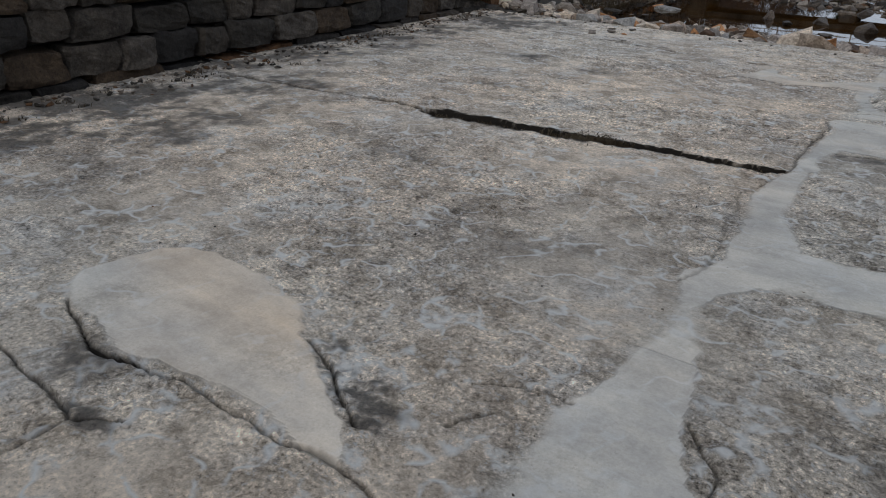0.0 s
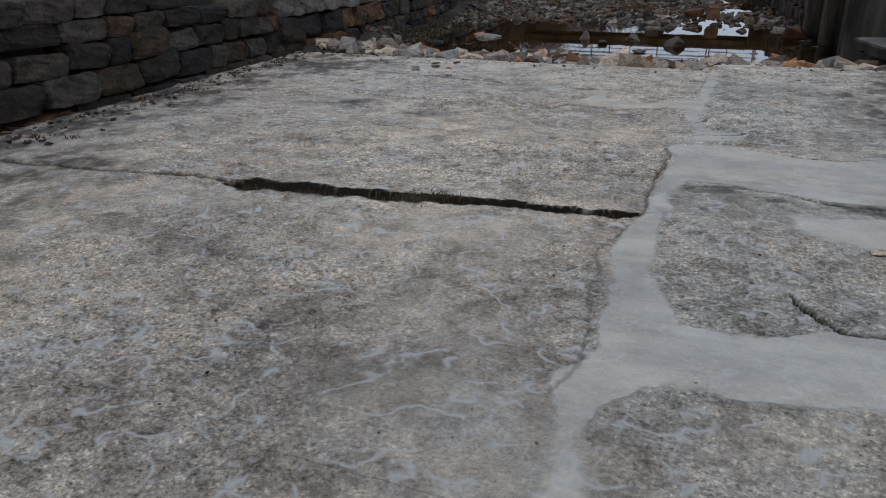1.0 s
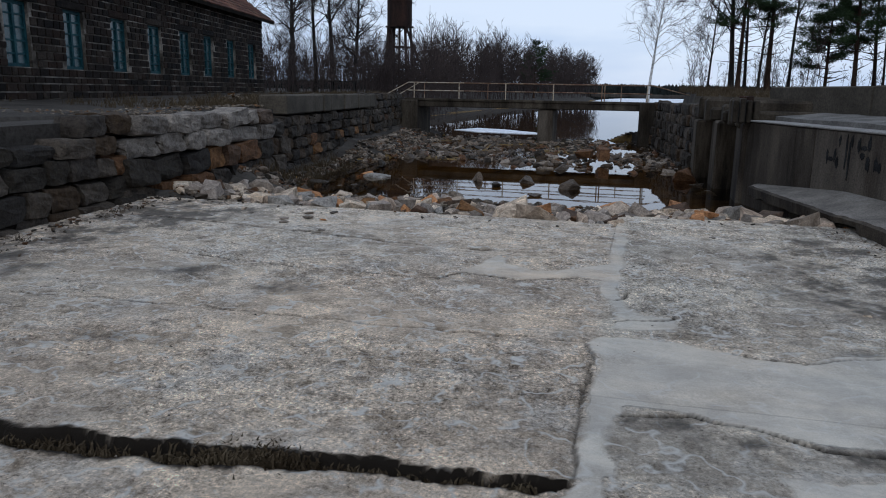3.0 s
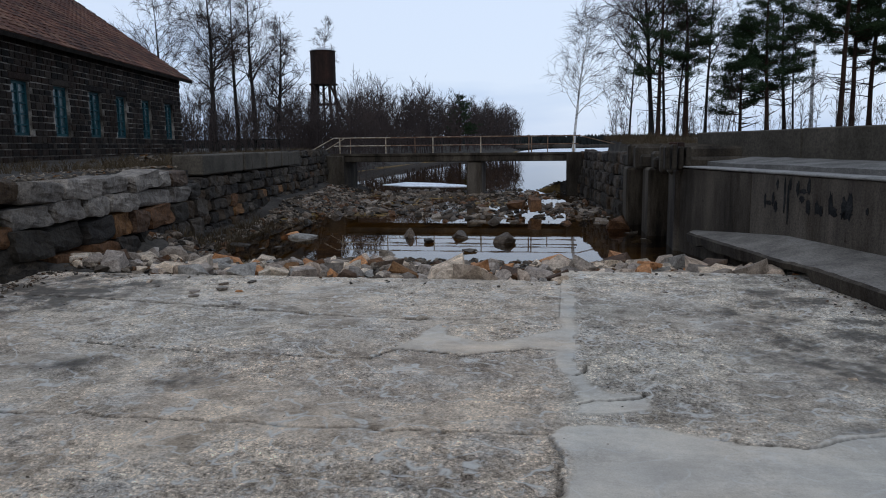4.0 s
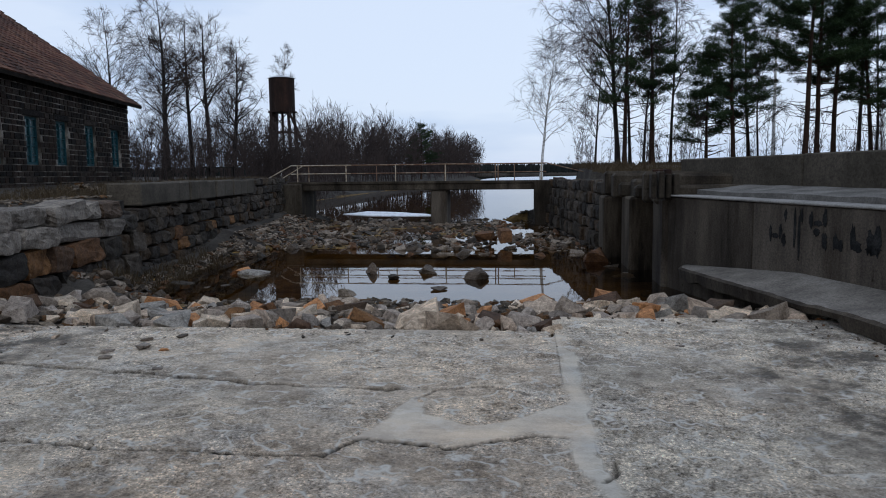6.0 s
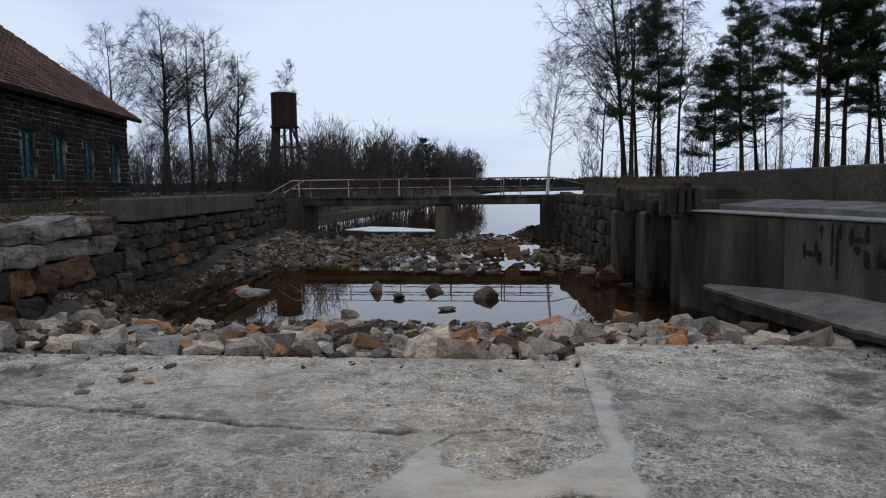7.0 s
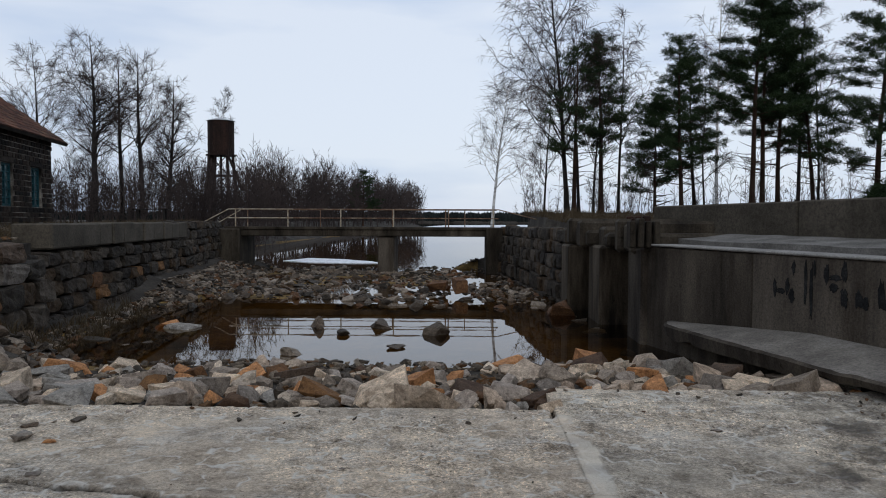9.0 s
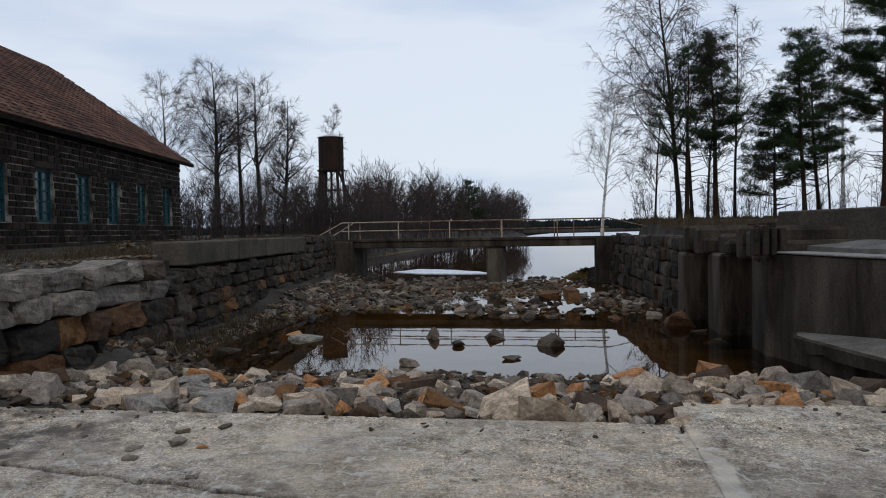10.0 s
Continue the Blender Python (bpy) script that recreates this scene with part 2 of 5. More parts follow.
def apron_mat():
    """Worn exposed-aggregate concrete; the mesh carries where it was patched, cracked, stained or darkened."""
    m, nt, b = mat("worn_apron_concrete")

    def attr(name):
        a = nt.nodes.new("ShaderNodeAttribute")
        a.attribute_name = name
        return a.outputs["Fac"]

    big = noise_node(nt, 0.5, 6, 0.62)
    warm = ramp(nt, big, (0.36, (0.355, 0.288, 0.222)), (0.47, (0.51, 0.41, 0.308)), (0.58, (0.62, 0.495, 0.366)))
    grey = ramp(nt, big, (0.36, (0.325, 0.285, 0.232)), (0.47, (0.45, 0.395, 0.32)), (0.58, (0.545, 0.475, 0.378)))
    c = mixc(nt, attr("cool"), warm, grey)
    chalk = ramp(nt, noise_node(nt, 1.3, 7, 0.75), (0.5, (0, 0, 0)), (0.68, (0.6, 0.6, 0.6)))
    c = mixc(nt, chalk, c, (0.54, 0.51, 0.46))
    medium = noise_node(nt, 7.5, 7, 0.8)
    worn = attr("worn")
    fine = noise_node(nt, 42, 7, 0.85)
    peb = nt.nodes.new("ShaderNodeTexVoronoi")
    peb.inputs["Scale"].default_value = 62.0
    pco = nt.nodes.new("ShaderNodeTexCoord")
    nt.links.new(pco.outputs["Object"], peb.inputs["Vector"])
    sep = nt.nodes.new("ShaderNodeSeparateColor")
    nt.links.new(peb.outputs["Color"], sep.inputs["Color"])
    stones = ramp(nt, sep.outputs[0], (0.0, (0.5, 0.49, 0.48)), (0.3, (0.82, 0.81, 0.8)), (0.7, (1.0, 1.0, 1.0)), (1.0, (1.45, 1.43, 1.4)))
    broad = ramp(nt, medium, (0.37, (0.3, 0.28, 0.26)), (0.46, (0.92, 0.91, 0.9)), (0.62, (1.5, 1.5, 1.48)))
    faint = ramp(nt, medium, (0.34, (0.66, 0.64, 0.61)), (0.47, (1, 1, 1)), (0.66, (1.14, 1.14, 1.14)))
    grit = ramp(nt, fine, (0.38, (0.14, 0.13, 0.12)), (0.46, (0.85, 0.84, 0.83)), (0.54, (1.08, 1.08, 1.08)), (0.63, (2.0, 2.0, 2.0)))
    calm = ramp(nt, fine, (0.36, (0.4, 0.38, 0.36)), (0.42, (0.95, 0.94, 0.93)), (0.64, (1.25, 1.25, 1.25)))
    fleck = ramp(nt, noise_node(nt, 17, 7, 0.8), (0.55, (0, 0, 0)), (0.61, (0.7, 0.7, 0.7)))
    c = mixc(nt, 0.9, c, ramp(nt, noise_node(nt, 2.4, 7, 0.72), (0.37, (0.6, 0.58, 0.55)), (0.49, (1, 1, 1)), (0.63, (1.3, 1.3, 1.28))), "MULTIPLY")
    coarse = mixc(nt, 1.0, mixc(nt, 0.85, c, broad, "MULTIPLY"), grit, "MULTIPLY")
    coarse = mixc(nt, 0.6, coarse, stones, "MULTIPLY")
    coarse = mixc(nt, fleck, coarse, (0.60, 0.57, 0.52))
    even = mixc(nt, 1.0, mixc(nt, 0.9, c, faint, "MULTIPLY"), calm, "MULTIPLY")
    even = mixc(nt, 0.3, even, stones, "MULTIPLY")
    c = mixc(nt, worn, even, coarse)
    scratch = ramp(nt, noise_node(nt, 2.8, 2, 0.5), (0.472, (0, 0, 0)), (0.5, (0.95, 0.95, 0.95)), (0.528, (0, 0, 0)))
    where = ramp(nt, noise_node(nt, 5.0, 4, 0.7), (0.45, (0, 0, 0)), (0.54, (1, 1, 1)))
    c = mixc(nt, mixc(nt, 1.0, scratch, where, "MULTIPLY"), c, (0.70, 0.66, 0.59))
    cooltint = mixc(nt, attr("cool"), (0.44, 0.39, 0.325), (0.415, 0.388, 0.338))
    tint = mixc(nt, attr("buff"), cooltint, (0.50, 0.375, 0.255))
    smooth = mixc(nt, 0.85, tint, ramp(nt, noise_node(nt, 3, 6, 0.6), (0.3, (0.8, 0.8, 0.8)), (0.7, (1.14, 1.12, 1.08))), "MULTIPLY")
    sand = ramp(nt, noise_node(nt, 90, 4, 0.8), (0.36, (0.86, 0.85, 0.84)), (0.5, (1, 1, 1)), (0.64, (1.1, 1.1, 1.1)))
    smooth = mixc(nt, 0.8, smooth, sand, "MULTIPLY")
    swirl = ramp(nt, noise_node(nt, 1.5, 5, 0.7, (0.6, 1.8, 1)), (0.4, (0.84, 0.84, 0.84)), (0.5, (1, 1, 1)), (0.6, (1.16, 1.14, 1.1)))
    smooth = mixc(nt, 0.9, smooth, swirl, "MULTIPLY")
    c = mixc(nt, mixc(nt, 1.0, attr("patch"), (0.82, 0.82, 0.82), "MULTIPLY"), c, smooth)
    c = mixc(nt, attr("stain_falloff"), c, (0.085, 0.074, 0.062))
    c = mixc(nt, attr("crack"), c, (0.020, 0.015, 0.010))
    nt.links.new(c, b.inputs["Base Color"])
    b.inputs["Roughness"].default_value = 0.9
    b.inputs["Specular IOR Level"].default_value = 0.15
    hm = nt.nodes.new("ShaderNodeMath")
    hm.operation = "MULTIPLY"
    hs = nt.nodes.new("ShaderNodeMath")
    hs.operation = "MULTIPLY_ADD"
    nt.links.new(attr("patch"), hs.inputs[0])
    hs.inputs[1].default_value, hs.inputs[2].default_value = -0.9, 1.0
    ad = nt.nodes.new("ShaderNodeMath")
    ad.operation = "ADD"
    nt.links.new(medium, ad.inputs[0])
    nt.links.new(fine, ad.inputs[1])
    nt.links.new(ad.outputs[0], hm.inputs[0])
    nt.links.new(hs.outputs[0], hm.inputs[1])
    bump(nt, b, hm.outputs[0], 0.9, 0.03)
    return m


M_APRON = apron_mat()


# ---- makers ----
def mesh_of(name, verts, faces, material, smooth=False):
    me = bpy.data.meshes.new(name)
    me.from_pydata([tuple(map(float, v)) for v in verts], [], [tuple(map(int, f)) for f in faces])
    me.update()
    me.materials.append(material)
    if smooth:
        me.shade_smooth()
    return me


def piece(name, me, parent=None, m=None, label=""):
    ob = new(name, me)
    if m is not None:
        ob.matrix_basis = m
    if parent is not None:
        ob.parent = parent
    if label:
        tagged(ob, label)
    return ob


def part(name, bm, material, parent, label=""):
    me = bpy.data.meshes.new(name)
    bm.to_mesh(me)
    bm.free()
    me.materials.append(material)
    return piece(name, me, parent, None, label)


def box(bm, x0, x1, y0, y1, z0, z1, m=None):
    vs = [bm.verts.new(v) for v in ((x0, y0, z0), (x1, y0, z0), (x1, y1, z0), (x0, y1, z0), (x0, y0, z1), (x1, y0, z1), (x1, y1, z1), (x0, y1, z1))]
    fs = [bm.faces.new([vs[i] for i in f]) for f in ((3, 2, 1, 0), (4, 5, 6, 7), (0, 1, 5, 4), (1, 2, 6, 5), (2, 3, 7, 6), (3, 0, 4, 7))]
    if m is not None:
        bmesh.ops.transform(bm, matrix=m, verts=vs)
    return vs, fs


def boxes(*dims, bevel=0.0, m=None):
    bm = bmesh.new()
    for d in dims:
        box(bm, *d, m=m)
    if bevel:
        bmesh.ops.bevel(bm, geom=bm.edges[:], offset=bevel, segments=1, affect="EDGES")
    return bm


def tube(bm, a, b, r0, r1=None, sides=8):
    a, b = Vector(a), Vector(b)
    m = Matrix.Translation((a + b) / 2) @ (b - a).to_track_quat("Z", "Y").to_matrix().to_4x4()
    bmesh.ops.create_cone(bm, cap_ends=True, segments=sides, radius1=r0, radius2=r0 if r1 is None else r1, depth=(b - a).length, matrix=m)


def thing(name, label, category, group="", kind="", at=(0, 0, 0), rz=0.0):
    ob = new(name)
    ob.matrix_basis = pose(*at, 0, 0, rz)
    ob.empty_display_size = 0.2
    return tagged(ob, label, category, group, kind)


def rough_block(seed):
    """A unit block, 1 x 1 x 1 about its centre, split-faced and worn at its corners."""
    rnd = random.Random(seed)
    bm = bmesh.new()
    bmesh.ops.create_cube(bm, size=1.0)
    bmesh.ops.subdivide_edges(bm, edges=bm.edges[:], cuts=5, use_grid_fill=True)
    skew = [rnd.uniform(-0.16, 0.16) for _ in range(4)]
    at = Vector((seed * 7.3, seed * 3.1, 0))
    for v in bm.verts:
        x, y, z = v.co
        pull = max(0.0, Vector((abs(x), abs(y), abs(z))).length - 0.64)
        v.co *= 1 - 0.42 * pull
        v.co.z += skew[0] * x * (1 if z > 0 else 0.3) + 0.06 * skew[1]
        v.co.x += skew[2] * z
        q = Vector((x * 2.2, y * 2.2, z * 1.6)) + at
        v.co += 0.09 * noise.noise_vector(q) + 0.045 * noise.noise_vector(q * 2.7)
    me = bpy.data.meshes.new("block")
    bm.to_mesh(me)
    bm.free()
    return me


def boulder_mesh_small(seed):
    """A plain split stone for gravel and far rubble."""
    rnd = random.Random(seed)
    bm = bmesh.new()
    w, h = rnd.uniform(0.5, 0.85), rnd.uniform(0.34, 0.6)
    for _ in range(11):
        v = Vector((rnd.gauss(0, 1), rnd.gauss(0, 1), rnd.gauss(0, 0.8))).normalized() * rnd.uniform(0.42, 0.6)
        bm.verts.new((v.x, v.y * w, v.z * h))
    hull = bmesh.ops.convex_hull(bm, input=bm.verts[:])
    bmesh.ops.delete(bm, geom=[g for g in hull["geom_interior"] if isinstance(g, bmesh.types.BMVert)], context="VERTS")
    me = bpy.data.meshes.new("pebble")
    bm.to_mesh(me)
    bm.free()
    return me


def boulder_mesh(seed):
    """A worn boulder of about unit size: lumpy, with a few split faces."""
    rnd = random.Random(seed)
    bm = bmesh.new()
    bmesh.ops.create_icosphere(bm, subdivisions=3, radius=0.5)
    cuts = [(Vector((rnd.gauss(0, 1), rnd.gauss(0, 1), rnd.gauss(0.15, 0.8))).normalized(), rnd.uniform(0.17, 0.36)) for _ in range(11)]
    at = Vector((seed * 1.7, seed * 0.9, 3))
    w, h = rnd.uniform(0.65, 0.95), rnd.uniform(0.6, 0.8)
    for v in bm.verts:
        for n, d in cuts:
            over = v.co.dot(n) - d
            if over > 0:
                v.co -= n * over
        v.co += 0.05 * noise.noise_vector(v.co * 3 + at) + 0.025 * noise.noise_vector(v.co * 9 + at)
        v.co.y *= w
        v.co.z *= h
    me = bpy.data.meshes.new("rock")
    bm.to_mesh(me)
    bm.free()
    return me


def rock_mesh(seed, extra=4):
    """A split, angular stone of about unit size."""
    rnd = random.Random(seed)
    bm = bmesh.new()
    w, h = rnd.uniform(0.5, 0.85), rnd.uniform(0.34, 0.6)
    for sx in (-0.5, 0.5):
        for sy in (-0.5, 0.5):
            for sz in (-0.5, 0.5):
                k = rnd.uniform(0.35, 1.1)
                bm.verts.new((sx * k + rnd.uniform(-0.14, 0.14), (sy * k + rnd.uniform(-0.14, 0.14)) * w, (sz * rnd.uniform(0.55, 1.15)) * h))
    for _ in range(extra):
        v = Vector((rnd.gauss(0, 1), rnd.gauss(0, 1), rnd.gauss(0, 0.5))).normalized() * rnd.uniform(0.5, 0.66)
        bm.verts.new((v.x, v.y * w, v.z * h))
    hull = bmesh.ops.convex_hull(bm, input=bm.verts[:])
    bmesh.ops.delete(bm, geom=[g for g in hull["geom_interior"] if isinstance(g, bmesh.types.BMVert)], context="VERTS")
    bmesh.ops.bevel(bm, geom=bm.edges[:], offset=0.014, segments=1, affect="EDGES", clamp_overlap=True)
    bmesh.ops.triangulate(bm, faces=bm.faces[:])
    long_edges = [e for e in bm.edges if e.calc_length() > 0.16]
    bmesh.ops.subdivide_edges(bm, edges=long_edges, cuts=1)
    at = Vector((seed * 1.3, seed * 0.7, 1))
    for v in bm.verts:
        v.co += 0.035 * noise.noise_vector(v.co * 4 + at) + 0.015 * noise.noise_vector(v.co * 11 + at)
    me = bpy.data.meshes.new("rock")
    bm.to_mesh(me)
    bm.free()
    return me


def with_mat(me, material):
    me = me.copy()
    me.materials.clear()
    me.materials.append(material)
    return me


# ---- the lie of the land ----
WATER = -0.5


def left_wall_x(y):
    return -7.0 - 0.135 * (y - 2.0)


def right_edge_x(y):
    """The foot of the bank on the other side."""
    if y > 19.4:
        return 1.35 - 0.105 * (y - 19.4)
    return 1.43 + 0.271 * (19.4 - y)


def land_height(x, y):
    lx, rx = left_wall_x(min(y, 37.0)), right_edge_x(min(y, 37.0))
    n = noise.noise(Vector((x * 0.35, y * 0.35, 0)))
    left = 1.28 + 0.012 * max(0, min(y - 20, 16)) + 0.07 * n
    right = 1.25 + 0.035 * max(0, min(y - 19, 22)) + 0.08 * n
    if y > 40:
        spread = y - 40
        lake_l = -11.9 - 0.6 * min(spread, 14) - 0.02 * spread
        lake_r = -1.0 + 0.35 * min(spread, 30) + max(0, spread - 30) * 1.6
        if y > 100:
            lake_l = -21.5 + 0.03 * (y - 100) + 3 * noise.noise(Vector((y * 0.02, 3, 0)))
        if y > 290:
            lake_l = -16 - (y - 290) * 3.2
        if y > 900:
            return 1.5
        into = min(x - lake_l, lake_r - x)
        bank = left if x < -6 else right
        return max(-2.2, min(bank, 0.0 - into * 0.35))
    if x < lx - 1.15:
        return left
    if x > rx + (1.3 if y > 19 else 1.9):
        return right
    if y < 13.0:
        return -0.35
    if y < 17.2:
        bed = -0.12 - (y - 13.0) * 0.088 + 0.05 * n
    else:
        bed = max(-0.8, -0.49 - (y - 17.2) * 0.25) + 0.08 * n
    if y > 24:
        bed += min(0.28, (y - 24) * 0.12) * (1 if y < 38 else max(0, 1 - (y - 38) * 0.6)) + 0.08 * noise.noise(Vector((x * 0.45, y * 0.3, 9)))
    fill = max(0.0, 1.0 - (x - lx) / 1.5)
    return bed + fill * (0.2 if y < 16 else 0.55 if y < 27 else 0.5) - (0.12 if 17.5 < y < 26.5 and x < -5 else 0)


def land_sheet():
    xs = [-1500, -900, -500, -300, -200, -140, -100, -75, -55, -42] + list(np.arange(-34, 16, 0.4)) + [18, 22, 28, 36, 48, 64, 90, 130, 200, 300, 500, 900, 1500]
    ys = [-300, -120, -60, -30, -16, -9] + list(np.arange(-5, 46, 0.4)) + [47, 49, 52, 56, 61, 68, 76, 86, 98, 112, 130, 151, 175, 200, 230, 265, 300, 329, 332, 380, 450, 560, 700, 899, 903, 1100, 1600]
    vs = [(x, y, land_height(x, y)) for y in ys for x in xs]
    w = len(xs)
    fs = [(j * w + i, j * w + i + 1, (j + 1) * w + i + 1, (j + 1) * w + i) for j in range(len(ys) - 1) for i in range(w - 1)]
    me = mesh_of("ground", vs, fs, M_GROUND, True)
    me.materials.append(M_BED)
    for p in me.polygons:
        if p.center.z < -0.46:
            p.material_index = 1
    ob = new("ground", me)
    return tagged(ob, "brown bank soil falling into a stony channel bed", "ground", kind="structure")


land_sheet()
water = new("water", mesh_of("water", [(-1400, 13.4, WATER), (1400, 13.4, WATER), (1400, 1000, WATER), (-1400, 1000, WATER)], [(0, 1, 2, 3)], M_WATER))
water.visible_shadow = False
tagged(water, "still brown lake water mirroring the pale sky", "water", kind="structure")


# ---- concrete apron ----
def dist_line(X, Y, pts):
    """Distance of every place of a grid to a broken line, and how far along it the nearest place lies."""
    d = np.full(X.shape, 1e9)
    along = np.zeros(X.shape)
    run = 0.0
    for (x0, y0), (x1, y1) in zip(pts, pts[1:]):
        dx, dy = x1 - x0, y1 - y0
        ln = math.hypot(dx, dy)
        t = np.clip(((X - x0) * dx + (Y - y0) * dy) / ln ** 2, 0, 1)
        e = np.hypot(X - x0 - t * dx, Y - y0 - t * dy)
        along = np.where(e < d, run + t * ln, along)
        d = np.minimum(d, e)
        run += ln
    return d, along, run


def inside(X, Y, pts):
    c = np.zeros(X.shape, bool)
    for (x0, y0), (x1, y1) in zip(pts, pts[1:] + pts[:1]):
        c ^= ((y0 > Y) != (y1 > Y)) & (X < (x1 - x0) * (Y - y0) / (y1 - y0 + 1e-9) + x0)
    return c


def wave(X, Y, f, seed=0.0):
    """Cheap smooth noise for grids, about -1 to 1."""
    r = np.random.RandomState(int(seed * 10) + 7)
    out = np.zeros(X.shape)
    for k in range(7):
        a, p, q = r.uniform(0, 2 * np.pi), r.uniform(0, 6.28), f * r.uniform(0.6, 1.7)
        out += np.sin((X * np.cos(a) + Y * np.sin(a)) * q + p + 1.3 * np.sin((X * np.sin(a) - Y * np.cos(a)) * q * 0.7 + p * 2))
    return out / 3.2


# smooth mortar patches: outline, height over the old surface, buff tint
PATCHES = [
    ([(-3.18, 1.06), (-3.46, 1.31), (-3.35, 1.63), (-3.03, 1.84), (-2.67, 1.85), (-2.24, 1.78), (-2.04, 1.54), (-1.77, 1.4), (-1.5, 1.2), (-1.4, 1.0), (-1.61, 0.97), (-1.84, 0.96), (-2.14, 0.96), (-2.38, 0.97), (-2.59, 0.88), (-2.84, 0.92)], 0.012, 0.3),
    ([(-0.95, 1.3), (-0.93, 1.64), (-0.89, 2.0), (-0.87, 2.97), (-0.93, 3.25), (-0.86, 3.7), (-0.95, 4.45), (-1.06, 4.87), (-0.98, 5.3), (-0.93, 5.6), (-0.78, 5.7), (-0.72, 5.0), (-0.62, 4.5), (-0.5, 4.03), (-0.1, 4.05), (0.36, 4.2), (0.8, 4.1), (0.8, 3.6), (0.3, 3.5), (-0.21, 3.38), (-0.6, 3.4), (-0.72, 2.9), (-0.62, 2.4), (-0.5, 2.0), (-0.3, 1.6), (-0.2, 0.9), (-0.85, 0.9)], 0.006, 0.0),
    ([(-0.93, 5.6), (-0.96, 6.4), (-0.96, 7.4), (-1.04, 7.68), (-0.95, 7.82), (-0.34, 7.86), (0.1, 7.68), (0.44, 7.68), (0.7, 7.9), (1.3, 8.1), (1.85, 8.3), (1.9, 6.8), (1.3, 6.45), (0.92, 6.45), (0.32, 6.34), (0.0, 6.48), (-0.34, 6.6), (-0.7, 6.55), (-0.76, 6.2), (-0.72, 5.7)], 0.006, 0.0),
    ([(-0.04, 5.95), (0.4, 6.0), (0.9, 6.1), (1.4, 6.1), (1.35, 5.45), (0.67, 5.4), (0.3, 5.48), (0.0, 5.63)], 0.006, 0.0),
    ([(-2.38, 9.46), (-2.02, 9.37), (-1.76, 9.35), (-1.27, 9.56), (-1.0, 9.5), (-0.95, 8.8), (-0.87, 8.5), (-0.88, 8.0), (-0.7, 8.02), (-0.36, 8.2), (-0.38, 8.48), (-0.6, 8.5), (-0.72, 8.6), (-0.82, 9.0), (-0.8, 9.8), (-0.78, 10.8), (-0.88, 12.6), (-1.04, 12.6), (-1.0, 11.4), (-1.02, 10.3), (-1.3, 9.95), (-1.7, 9.8), (-2.0, 9.98), (-2.1, 10.3), (-2.22, 10.3)], 0.005, 0.1),
]
